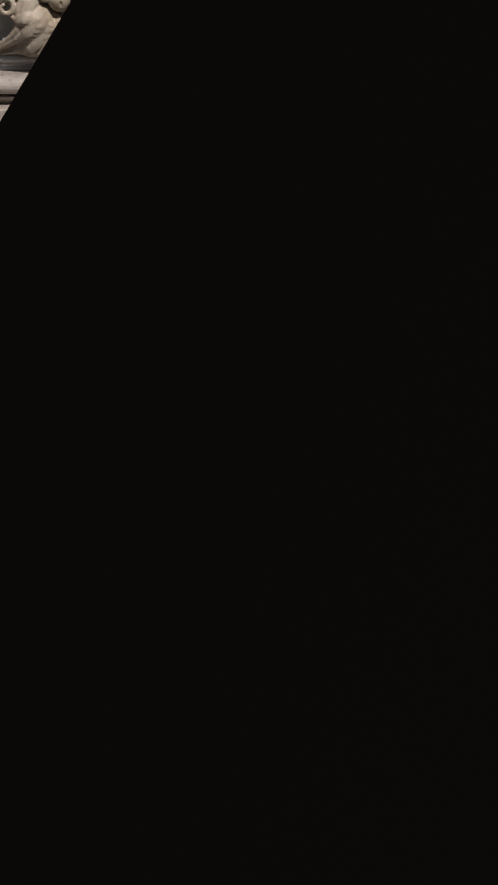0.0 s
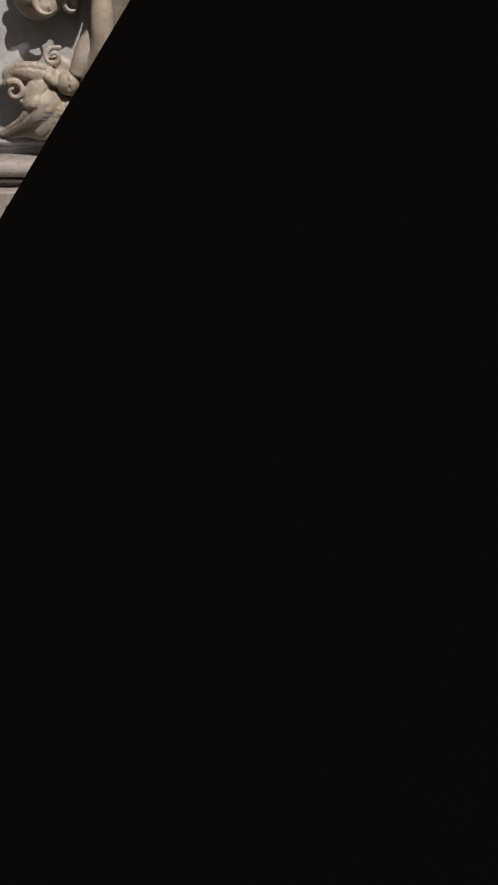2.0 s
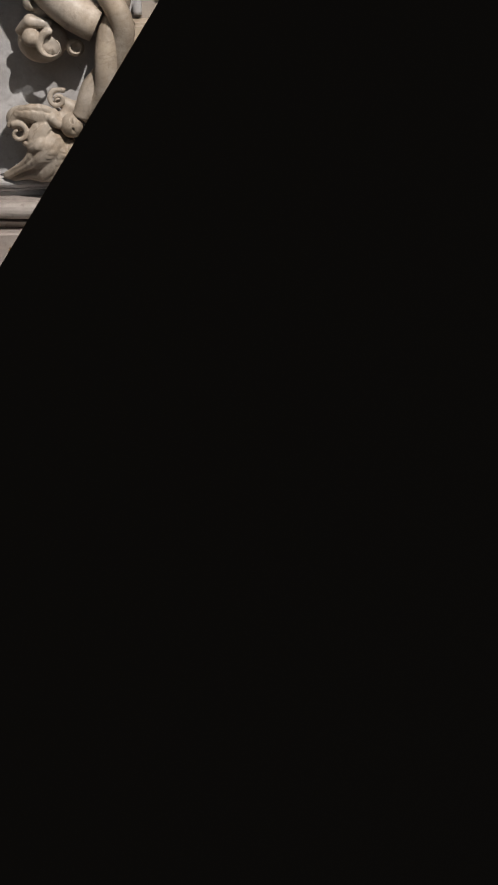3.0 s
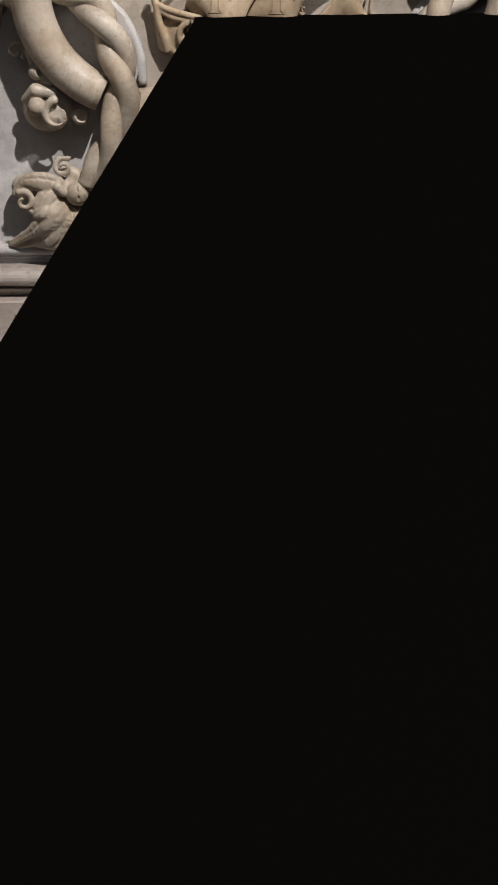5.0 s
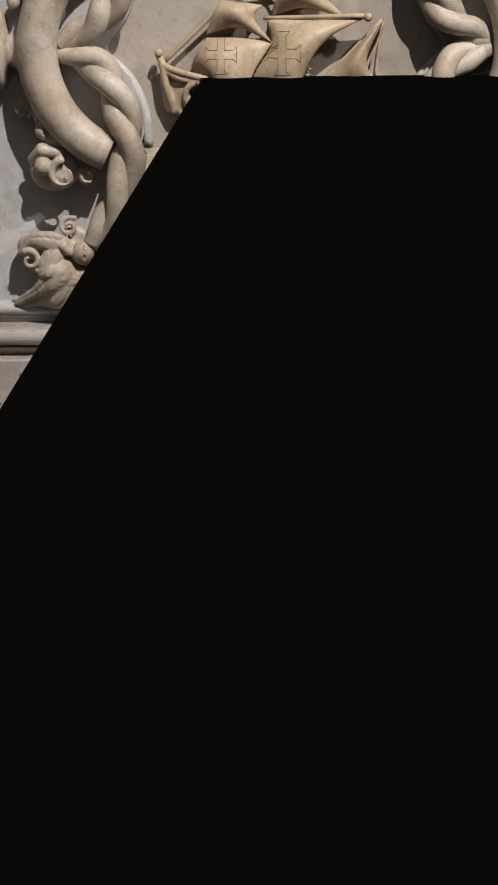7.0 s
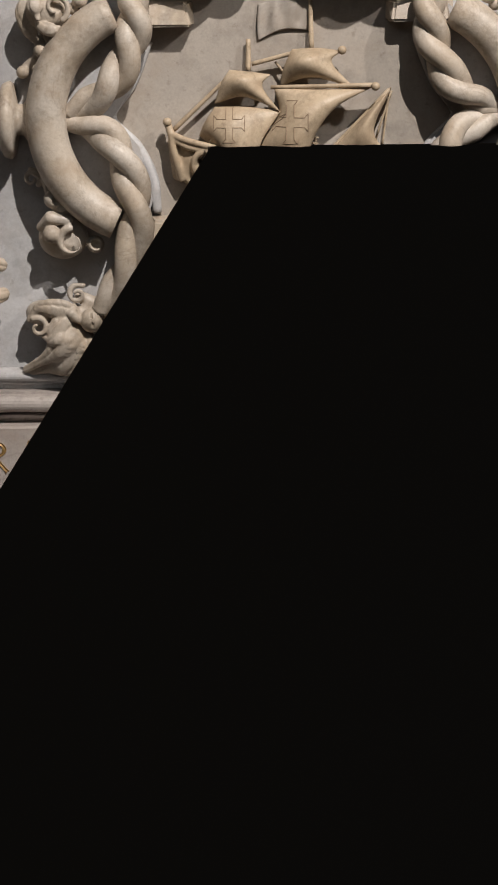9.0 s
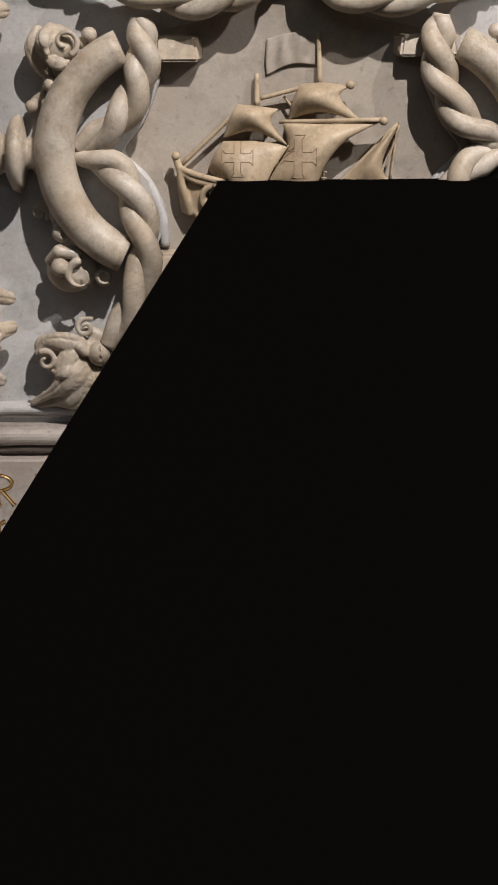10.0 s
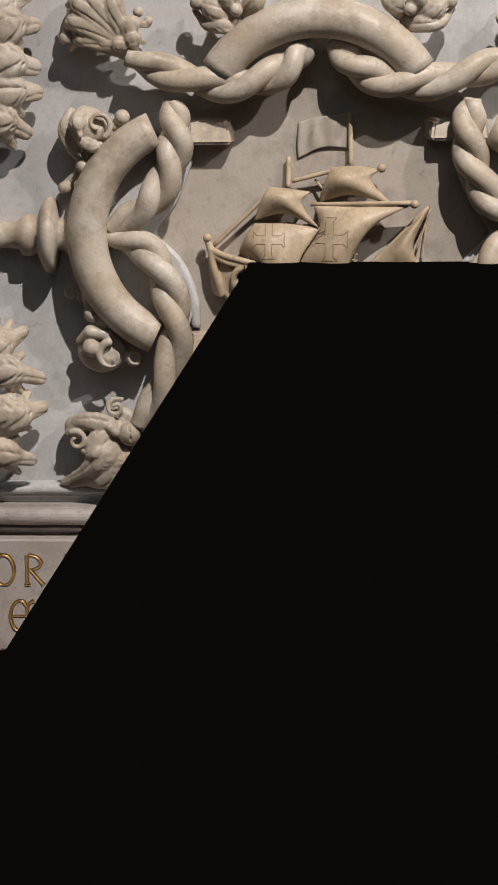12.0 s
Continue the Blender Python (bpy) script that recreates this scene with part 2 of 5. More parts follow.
def lathe(profile, sides=32):
    """A turned solid round the z axis from (radius, height) pairs."""
    verts, faces = [], []
    for r, z in profile:
        for k in range(sides):
            a = 2 * math.pi * k / sides
            verts.append((r * math.cos(a), r * math.sin(a), z))
    for i in range(len(profile) - 1):
        for k in range(sides):
            m = (k + 1) % sides
            faces.append((i * sides + k, i * sides + m, (i + 1) * sides + m, (i + 1) * sides + k))
    faces.append(tuple(range(sides))[::-1])
    faces.append(tuple((len(profile) - 1) * sides + k for k in range(sides)))
    return verts, faces


class Sculpt:
    """A block of clay: a distance field to which rounded forms are added and from which they are cut."""

    def __init__(self, lo, hi, voxel):
        self.lo, self.h = np.array(lo, float), voxel
        self.n = np.ceil((np.array(hi) - self.lo) / voxel).astype(int) + 1
        self.d = np.full(self.n, 0.05, np.float32)

    def window(self, lo, hi):
        a = np.clip(np.floor((np.array(lo) - self.lo) / self.h).astype(int), 0, self.n - 1)
        b = np.clip(np.ceil((np.array(hi) - self.lo) / self.h).astype(int) + 1, 1, self.n)
        if (b <= a).any():
            return None, None
        ax = [(self.lo[k] + self.h * np.arange(a[k], b[k])).astype(np.float32) for k in range(3)]
        return (slice(a[0], b[0]), slice(a[1], b[1]), slice(a[2], b[2])), np.meshgrid(*ax, indexing="ij", sparse=True)

    def blend(self, w, d, k, cut):
        old = self.d[w]
        if cut:
            d = -d
            hh = np.clip(0.5 - 0.5 * (old - d) / k, 0, 1)
            self.d[w] = old * (1 - hh) + d * hh + k * hh * (1 - hh)
        else:
            hh = np.clip(0.5 + 0.5 * (d - old) / k, 0, 1)
            self.d[w] = d * (1 - hh) + old * hh - k * hh * (1 - hh)

    def ball(self, c, r, turn=(0, 0, 0), k=0.01, cut=False):
        r = np.array(r if hasattr(r, "__len__") else (r, r, r), float)
        m = np.array(Euler([radians(a) for a in turn]).to_matrix().transposed())
        reach = r.max() + 2 * k + 2 * self.h
        w, g = self.window(np.array(c) - reach, np.array(c) + reach)
        if w is None:
            return self
        q = [g[i] - np.float32(c[i]) for i in range(3)]
        q = [(m[i, 0] * q[0] + m[i, 1] * q[1] + m[i, 2] * q[2]) for i in range(3)]
        k0 = np.sqrt(sum((q[i] / r[i]) ** 2 for i in range(3))) + 1e-6
        k1 = np.sqrt(sum((q[i] / r[i] ** 2) ** 2 for i in range(3))) + 1e-6
        self.blend(w, (k0 * (k0 - 1) / k1).astype(np.float32), k, cut)
        return self

    def limb(self, points, radii, k=0.006, cut=False, steps=0):
        p = spline(points, steps) if steps else np.array(points, float)
        r = np.interp(np.linspace(0, 1, len(p)), np.linspace(0, 1, len(radii)), radii)
        reach = r.max() + 2 * k + 2 * self.h
        w, g = self.window(p.min(0) - reach, p.max(0) + reach)
        if w is None:
            return self
        best = np.full([v.stop - v.start for v in w], 1.0, np.float32)
        for i in range(len(p) - 1):
            a, ba = p[i], p[i + 1] - p[i]
            ww, g = self.window(np.minimum(p[i], p[i + 1]) - reach, np.maximum(p[i], p[i + 1]) + reach)
            if ww is None:
                continue
            sub = tuple(slice(v.start - z.start, v.stop - z.start) for v, z in zip(ww, w))
            q = [g[j] - np.float32(a[j]) for j in range(3)]
            t = np.clip((q[0] * ba[0] + q[1] * ba[1] + q[2] * ba[2]) / (ba @ ba + 1e-9), 0, 1)
            d = np.sqrt(sum((q[j] - t * ba[j]) ** 2 for j in range(3))) - (r[i] + (r[i + 1] - r[i]) * t)
            best[sub] = np.minimum(best[sub], d)
        self.blend(w, best.astype(np.float32), k, cut)
        return self

    def lock(self, points, width, strands=3, out=(0, -1, 0), k=0.0025, blunt=0.45, flat=0.62, depth=0.30):
        """A lock of hair or a leaf's lobe: a flattened, tapering, fluted form whose grooves wind a little."""
        m = 14
        p = spline(points, m)
        t = np.gradient(p, axis=0)
        t /= np.linalg.norm(t, axis=1)[:, None] + 1e-9
        o0 = np.array(out, float)
        s = np.linspace(0, 1, m)
        r = width * (0.72 + 0.48 * np.sin(math.pi * np.clip(s * 0.85 + 0.12, 0, 1))) * np.clip((1.0 - s) * 2.3, blunt, 1) ** 0.8
        reach = r.max() + 2 * k + 2 * self.h
        w, g = self.window(p.min(0) - reach, p.max(0) + reach)
        if w is None:
            return self
        turn0 = (points[0][0] * 37 + points[0][2] * 53) % 3.0
        best = np.full([v.stop - v.start for v in w], 1.0, np.float32)
        for i in range(m - 1):
            a, ba = p[i], p[i + 1] - p[i]
            ww, g = self.window(np.minimum(p[i], p[i + 1]) - reach, np.maximum(p[i], p[i + 1]) + reach)
            if ww is None:
                continue
            sub = tuple(slice(v.start - z.start, v.stop - z.start) for v, z in zip(ww, w))
            side = np.cross(t[i], o0)
            side /= np.linalg.norm(side) + 1e-9
            o = np.cross(side, t[i])
            q = [g[c] - np.float32(a[c]) for c in range(3)]
            u = np.clip((q[0] * ba[0] + q[1] * ba[1] + q[2] * ba[2]) / (ba @ ba + 1e-9), 0, 1)
            e = [q[c] - u * ba[c] for c in range(3)]
            x = e[0] * side[0] + e[1] * side[1] + e[2] * side[2]
            y = (e[0] * o[0] + e[1] * o[1] + e[2] * o[2]) / flat
            z = e[0] * t[i][0] + e[1] * t[i][1] + e[2] * t[i][2]
            rad = np.sqrt(x * x + y * y + z * z)
            ang = np.arctan2(y, x)
            along = (i + u) / (m - 1)
            flute = 1 - np.abs(np.sin(ang * strands * 0.75 + turn0 + 2.2 * np.sin(along * 3.0 + turn0)))
            d = rad - (r[i] + (r[i + 1] - r[i]) * u) * (1.0 - depth * flute * flute * flute)
            best[sub] = np.minimum(best[sub], d * (0.55 + 0.45 * flat))
        self.blend(w, best.astype(np.float32), k, False)
        return self

    def mesh(self):
        """A quad mesh over the zero surface (surface nets)."""
        d = self.d
        for ax in range(3):
            edge = [slice(None)] * 3
            for e in (0, -1):
                edge[ax] = e
                d[tuple(edge)] = np.maximum(d[tuple(edge)], 0.0004)
        s = d < 0
        nx, ny, nz = d.shape
        count = np.zeros((nx - 1, ny - 1, nz - 1), np.int8)
        for c in np.ndindex(2, 2, 2):
            count += s[c[0]:nx - 1 + c[0], c[1]:ny - 1 + c[1], c[2]:nz - 1 + c[2]]
        act = (count > 0) & (count < 8)
        idx = np.full(act.shape, -1, np.int64)
        cells = np.argwhere(act)
        idx[act] = np.arange(len(cells))
        tot, num = np.zeros((len(cells), 3)), np.zeros(len(cells))
        corners = list(np.ndindex(2, 2, 2))
        for a in corners:
            for ax in range(3):
                if a[ax]:
                    continue
                b = list(a)
                b[ax] = 1
                va = d[tuple((cells + a).T)]
                vb = d[tuple((cells + b).T)]
                hit = (va < 0) != (vb < 0)
                u = np.where(hit, va / (va - vb + 1e-12), 0)
                pos = np.array(a, float)[None, :].repeat(len(cells), 0)
                pos[:, ax] += u
                tot[hit] += pos[hit]
                num[hit] += 1
        verts = self.lo + self.h * (cells + tot / num[:, None])
        faces = []
        for ax in range(3):
            b, c = (ax + 1) % 3, (ax + 2) % 3
            first, second = [slice(None)] * 3, [slice(None)] * 3
            first[ax], second[ax] = slice(0, -1), slice(1, None)
            ch = s[tuple(first)] != s[tuple(second)]
            e = np.argwhere(ch)
            e = e[(e[:, b] > 0) & (e[:, c] > 0) & (e[:, b] < d.shape[b] - 1) & (e[:, c] < d.shape[c] - 1)]
            inside = s[tuple(e.T)]
            quad = []
            for db, dc in ((1, 1), (0, 1), (0, 0), (1, 0)):
                q = e.copy()
                q[:, b] -= db
                q[:, c] -= dc
                quad.append(idx[tuple(q.T)])
            quad = np.array(quad).T
            quad[~inside] = quad[~inside][:, ::-1]
            faces.append(quad)
        faces = np.vstack(faces)
        return verts, faces[(faces >= 0).all(1)]

    def part(self, name, mat, parent=None, label="", smoothing=2):
        verts, faces = self.mesh()
        me = bpy.data.meshes.new(name)
        me.vertices.add(len(verts))
        me.vertices.foreach_set("co", verts.astype(np.float32).ravel())
        me.loops.add(faces.size)
        me.loops.foreach_set("vertex_index", faces.astype(np.int32).ravel())
        me.polygons.add(len(faces))
        me.polygons.foreach_set("loop_start", np.arange(0, faces.size, 4, dtype=np.int32))
        me.update(calc_edges=True)
        me.validate()
        me.materials.append(mat)
        me.shade_smooth()
        ob = new(name, me)
        ob.parent = parent
        if label:
            ob["label"] = label
        return ob


def mirrored(points):
    return [(-p[0], *p[1:]) for p in points]


# ---- the hall: plain closing walls, ceiling, floor bed ----
def setting(name, bm, mat, label, category, parent=None):
    return tagged(part(name, bm, mat, parent), label, category, "", "structure")


setting("wall_south", box(bmesh.new(), -7, 7, -9.3, -9.0, 0, 7.5), HALL, "plain pale stone wall of the hall", "wall")
setting("wall_west", box(bmesh.new(), -7.3, -7.003, -9, 3, 0, 7.5), HALL, "plain pale stone wall of the hall", "wall")
setting("wall_east", box(bmesh.new(), 7.003, 7.3, -9, 3, 0, 7.5), HALL, "plain pale stone wall of the hall", "wall")
setting("wall_north", box(bmesh.new(), -7, 7, 3.0, 3.3, 0, 7.5), HALL, "plain pale stone wall behind the tomb", "wall")
setting("ceiling", box(bmesh.new(), -7.3, 7.3, -9.3, 3.3, 7.503, 7.7), HALL, "plain pale stone vault of the hall", "ceiling")

# ---- the base: long marble blocks with the lion's plinth between them ----
TOP, FRONT_L, FRONT_R = 0.259, 0.119, 0.124
HALF = 0.170
XL, XR = -HALF - FRONT_L, HALF + FRONT_R


def finely(bm, step):
    """Cut long edges so that the stone can be roughened."""
    for axis, lo, hi in ((0, -1.3, 1.3), (1, -0.1, 0.9), (2, 0.0, 0.26)):
        c = lo + step
        while c < hi:
            co, no = [0, 0, 0], [0, 0, 0]
            co[axis], no[axis] = c, 1
            bmesh.ops.bisect_plane(bm, geom=bm.verts[:] + bm.edges[:] + bm.faces[:], plane_co=co, plane_no=no)
            c += step
    return bm


def marble_block(name, outline, ledge_mat, front_mat, label, seed, step=0.03):
    """A base block; its top is paler and yellower than its front."""
    bm = prism(bmesh.new(), outline, 0.004, TOP)
    finely(bm, step)
    for v in bm.verts:
        if v.co.z < 0.005:
            v.co.z += (0.006 if seed == 8 else 0.002) + (0.015 if seed == 8 else 0.008) * max(0.0, noise.noise(v.co * 26.0 + Vector((seed, 0, 0)))) + 0.006 * noise.noise(v.co * 60.0)
    worn(bm, 0.004, 2)
    chipped(bm, 30.0, 0.0026, seed)
    ob = part(name, bm, front_mat)
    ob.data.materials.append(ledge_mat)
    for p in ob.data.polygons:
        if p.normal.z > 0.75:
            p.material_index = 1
    return tagged(ob, label, "stone block", "base blocks")


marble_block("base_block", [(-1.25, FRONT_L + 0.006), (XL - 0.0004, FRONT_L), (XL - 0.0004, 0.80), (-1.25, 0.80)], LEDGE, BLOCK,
             "long veined grey marble base block with a paler yellowish top", 3)
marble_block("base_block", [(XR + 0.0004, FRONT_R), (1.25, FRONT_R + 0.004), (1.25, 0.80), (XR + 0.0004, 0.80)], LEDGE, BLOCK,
             "long veined grey marble base block with a paler yellowish top", 5)
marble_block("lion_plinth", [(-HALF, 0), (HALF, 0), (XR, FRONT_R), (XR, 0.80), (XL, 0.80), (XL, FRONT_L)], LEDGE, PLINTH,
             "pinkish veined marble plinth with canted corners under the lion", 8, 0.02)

# crumbling dark mortar under the blocks
GRIT = material("dark_mortar", (0.07, 0.06, 0.05), (0.05, 0.042, 0.035), (0.10, 0.085, 0.065), 20.0, 0.9, 0.0, 0.6)
bed = [(-1.25, FRONT_L + 0.016), (XL + 0.003, FRONT_L + 0.012), (-HALF + 0.005, 0.012), (HALF - 0.005, 0.012), (XR - 0.003, FRONT_R + 0.012), (1.25, FRONT_R + 0.016), (1.25, 0.79), (-1.25, 0.79)]
setting("mortar_bed", prism(bmesh.new(), bed, -0.003, 0.012), GRIT, "dark crumbling mortar under the base blocks", "mortar")



def cement_skirt():
    """Grey cement smeared over the floor along the foot of the blocks."""
    foot = [(-1.25, FRONT_L + 0.006), (XL, FRONT_L), (-HALF, 0), (HALF, 0), (XR, FRONT_R), (1.25, FRONT_R + 0.004)]
    line = []
    for (x0, y0), (x1, y1) in zip(foot, foot[1:]):
        steps = max(4, int(math.hypot(x1 - x0, y1 - y0) / 0.010))
        line += [(x0 + (x1 - x0) * i / steps, y0 + (y1 - y0) * i / steps) for i in range(steps)]
    verts, faces = [], []
    for x, y in line:
        v = Vector((x, y, 0.3))
        wide = 0.014 + 0.022 * max(0.0, noise.noise(v * 9.0) + 0.25) + 0.008 * noise.noise(v * 55.0)
        wide += 0.016 * max(0.0, 1 - abs(abs(x) - 0.27) / 0.07)
        wide *= 0.45 if abs(x) < HALF else 1.0
        for f, z in ((0.10, -0.0008), (0.35, 0.0045 + 0.002 * noise.noise(v * 40.0)), (0.75, 0.003), (1.0, -0.001)):
            verts.append((x + 0.25 * f * wide * (1 if x > 0 else -1) * (0.15 < abs(x) < 0.31), y - f * wide, z))
    for i in range(len(line) - 1):
        for k in range(3):
            faces.append((i * 4 + k, i * 4 + k + 1, i * 4 + k + 5, i * 4 + k + 4))
    tagged(link("cement_skirt", verts, faces, MORTAR, None, "", True), "rough grey cement smeared along the foot of the blocks", "cement", "", "structure")


cement_skirt()

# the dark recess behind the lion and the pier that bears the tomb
setting("recess_wall", box(bmesh.new(), -1.25, 1.25, 0.585, 1.2, 0.262, 0.602), SHADED_WALL, "reddish-brown stone wall of the recess under the tomb, coloured darker for its shade", "wall")

# ---- the tomb ----
tomb = thing("tomb", "carved marble tomb with inscribed slab and ship in rope wreath", "tomb")
SLAB_Y, SLAB_0, SLAB_1, WALL_Y = 0.30, 0.605, 0.800, 0.36


def long_bar(profile, x0, x1, mat, name, label, step=0.02, rough=0.0012, seed=0, cut=0.0025):
    """A moulding: a closed (y, z) profile run along x, cut into short lengths and slightly worn."""
    n = int((x1 - x0) / step)
    verts, faces, m = [], [], len(profile)
    noise.seed_set(seed + 2)
    for i in range(n + 1):
        x = x0 + (x1 - x0) * i / n
        for y, z in profile:
            v = Vector((x, y, z))
            d = noise.noise_vector(v * 22.0) * rough + noise.noise_vector(v * 90.0) * rough * 0.6
            verts.append((x, y + d.y, z + d.z))
    for i in range(n):
        for k in range(m):
            j = (k + 1) % m
            faces.append((i * m + k, i * m + j, (i + 1) * m + j, (i + 1) * m + k))
    faces.append(tuple(range(m)))
    faces.append(tuple(n * m + k for k in range(m))[::-1])
    noise.seed_set(1)
    bm = bmesh.new()
    me = bpy.data.meshes.new("tmp")
    me.from_pydata(verts, [], faces)
    bm.from_mesh(me)
    bpy.data.meshes.remove(me)
    return part(name, bm, mat, tomb, label)


slab = long_bar([(0.303, 0.6025), (0.300, 0.606), (0.300, 0.64), (0.300, 0.70), (0.300, 0.76), (0.300, 0.797), (0.303, 0.800), (0.50, 0.800), (0.79, 0.800), (0.79, 0.6025), (0.50, 0.6025)],
                -1.25, 1.25, SLAB, "inscribed_slab", "pale marble slab with gilded lettering", 0.006, 0.0009, 4)


def arc(cy, cz, r, a0, a1, n=6):
    return [(cy + r * math.cos(radians(a0 + (a1 - a0) * i / n)), cz + r * math.sin(radians(a0 + (a1 - a0) * i / n))) for i in range(n + 1)]


lower = [(0.345, 0.8005), (0.345, 0.809), (0.327, 0.810), (0.326, 0.815), (0.336, 0.818), (0.336, 0.821), (0.318, 0.824)] + arc(0.325, 0.836, 0.015, 255, 110, 7) + [(0.333, 0.850), (0.333, 0.855), (0.36, 0.856)]
long_bar(lower + [(0.45, 0.856), (0.45, 0.8005)], -1.25, 1.25, SLAB, "moulding", "rounded marble moulding above the slab", 0.02, 0.0012, 6)
upper = [(0.352, 0.8565), (0.352, 0.864), (0.346, 0.868), (0.346, 0.871)] + arc(0.345, 0.880, 0.009, 250, 100, 6) + [(0.36, 0.893)]
long_bar(upper + [(0.45, 0.893), (0.45, 0.8565)], -1.25, 1.25, WALL, "moulding", "thin marble fillet under the carved panel", 0.02, 0.001, 7)
part("panel", box(bmesh.new(), -1.25, 1.25, WALL_Y, 0.79, 0.8935, 2.1), WALL, tomb, "smooth grey marble panel")
part("pier", box(bmesh.new(), -0.135, 0.145, 0.46, 0.5845, 0.262, 0.602), SAIL, tomb, "plain marble pier in the shadow behind the lion")

# ---- floor: square stones laid cornerwise in pale mortar ----
floor = tagged(part("floor", box(bmesh.new(), -7, 7, -9, 3, -0.2, -0.0012), MORTAR), "worn grey, ochre and red stone floor laid cornerwise", "floor", "", "structure")
def tile_mesh(w, h, seed):
    rnd = random.Random(seed)
    bm = bmesh.new()
    pts = [(0, 0), (w, 0), (w, h), (0, h)]
    outline = []
    for i in range(4):
        a, b = Vector(pts[i]), Vector(pts[(i + 1) % 4])
        nrm = Vector((-(b - a).y, (b - a).x)).normalized()
        for k in range(8):
            p = a.lerp(b, k / 8 if k else 0.012) + nrm * (rnd.uniform(0.0, 0.004) if k else 0.003)
            outline.append((p.x, p.y))
    prism(bm, outline, -0.03, 0.0)
    edges = [e for e in bm.edges if all(v.co.z > -0.01 for v in e.verts)]
    bmesh.ops.bevel(bm, geom=edges, offset=0.002, segments=1, affect="EDGES")
    bmesh.ops.recalc_face_normals(bm, faces=bm.faces)
    me = bpy.data.meshes.new("floor_tile")
    bm.to_mesh(me)
    bm.free()
    return me


def lay_tiles():
    rnd = random.Random(11)
    meshes = {}
    kinds = {"g": GREY_TILE, "r": RED_TILE, "d": DARK_TILE, "o": OCHRE_TILE}
    fixed = {(0, 0): "g", (-1, 0): "g", (0, -1): "o", (-1, -1): "g", (1, 0): "d", (0, 1): "o", (-1, 1): "r", (-2, 0): "r", (-2, 1): "r", (1, 1): "g", (-2, -1): "g", (1, -1): "o"}
    for i in range(-9, 12):
        for j in range(-9, 12):
            p = Vector(CORNER) + ua * SIDE * i + ub * SIDE * j
            if not (-3.2 < p.x < 3.2 and -4.5 < p.y < 0.5):
                continue
            k = fixed.get((i, j)) or rnd.choice("ggoogd")
            key = (k, rnd.randrange(3))
            if (i, j) == (-1, 1):
                broken_stone(p)
                continue
            if key not in meshes:
                me = tile_mesh(SIDE - 0.010, SIDE - 0.010, hash(key[1]) + 5)
                me.materials.append(kinds[k])
                meshes[key] = me
            ob = new("floor_tile", meshes[key])
            ob.parent = floor
            m = Matrix(((ua.x, ub.x, 0, p.x + (ua.x + ub.x) * 0.005), (ua.y, ub.y, 0, p.y + (ua.y + ub.y) * 0.005), (0, 0, 1, rnd.uniform(-0.001, 0.001)), (0, 0, 0, 1)))
            ob.matrix_basis = m


def broken_stone(p):
    """One red stone, cracked into pieces that were set again in mortar."""
    w = SIDE - 0.010
    cuts = [((0, 0), (w, 0), (w, 0.10), (0, 0.13)), ((0, 0.142), (w * 0.62, 0.122), (w * 0.55, w), (0, w)), ((w * 0.66, 0.118), (w, 0.112), (w, w), (w * 0.59, w))]
    for k, quad in enumerate(cuts):
        r = random.Random(k)
        outline = []
        for a, c in zip(quad, quad[1:] + quad[:1]):
            for s in range(5):
                outline.append((a[0] + (c[0] - a[0]) * s / 5 + r.uniform(-0.003, 0.003), a[1] + (c[1] - a[1]) * s / 5 + r.uniform(-0.003, 0.003)))
        pts = [p + ua * (0.005 + x) + ub * (0.005 + y) for x, y in outline]
        part("floor_tile", worn(prism(bmesh.new(), [(q.x, q.y) for q in pts][::-1], -0.03, 0.0005), 0.002, 1), RED_TILE, floor)


lay_tiles()

# ---- the wreath: four stone arcs and twisted ropes ----
RX, RZ = 0.000, 1.303


def tube_part(name, points, radii, mat, parent, label="", sides=18, squash=1.0):
    v, f = tube(points, radii, sides, squash)
    return link(name, v, f, mat, parent, label, True)


wreath = part("wreath", box(bmesh.new(), -0.02, 0.02, 0.3575, 0.3595, 1.28, 1.32), WALL, tomb, "stone wreath of arcs and twisted ropes")


def stone_arc(cx, cz, r, a0, a1):
    pts = [(cx + r * math.cos(radians(a)), 0.304 - 0.006 * math.sin(math.pi * i / 30), cz + r * math.sin(radians(a))) for i, a in enumerate(np.linspace(a0, a1, 31))]
    tube_part("arc", pts, (0.031, 0.034, 0.034, 0.031), RELIEF, wreath, "thick rounded tan marble arc", 22)


stone_arc(0.006, 1.124, 0.200, 214, 326)
stone_arc(-0.006, 1.482, 0.200, 34, 146)
stone_arc(-0.207, 1.326, 0.188, 113, 247)
stone_arc(0.209, 1.326, 0.188, -67, 67)


def rope(points, turns, phase, r=0.0165):
    c = spline(points, 80)
    t = np.gradient(c, axis=0)
    t /= np.linalg.norm(t, axis=1)[:, None]
    o = np.array((0, -1.0, 0))
    side = np.cross(t, o)
    for s in (0, 1):
        a = phase + math.pi * s + np.linspace(0, turns * 2 * math.pi, 80)
        fade = np.clip(np.minimum(np.linspace(0, 8, 80), np.linspace(8, 0, 80)), 0.25, 1)
        p = c + side * (np.cos(a) * r * 0.74 * fade)[:, None] + np.outer(np.sin(a) * r * 0.62 * fade, o)
        tube_part("rope_strand", p, (r * 0.9, r * 1.18, r * 1.2, r * 1.18, r * 0.9), RELIEF, wreath, "twisted rope strand in tan marble", 14)


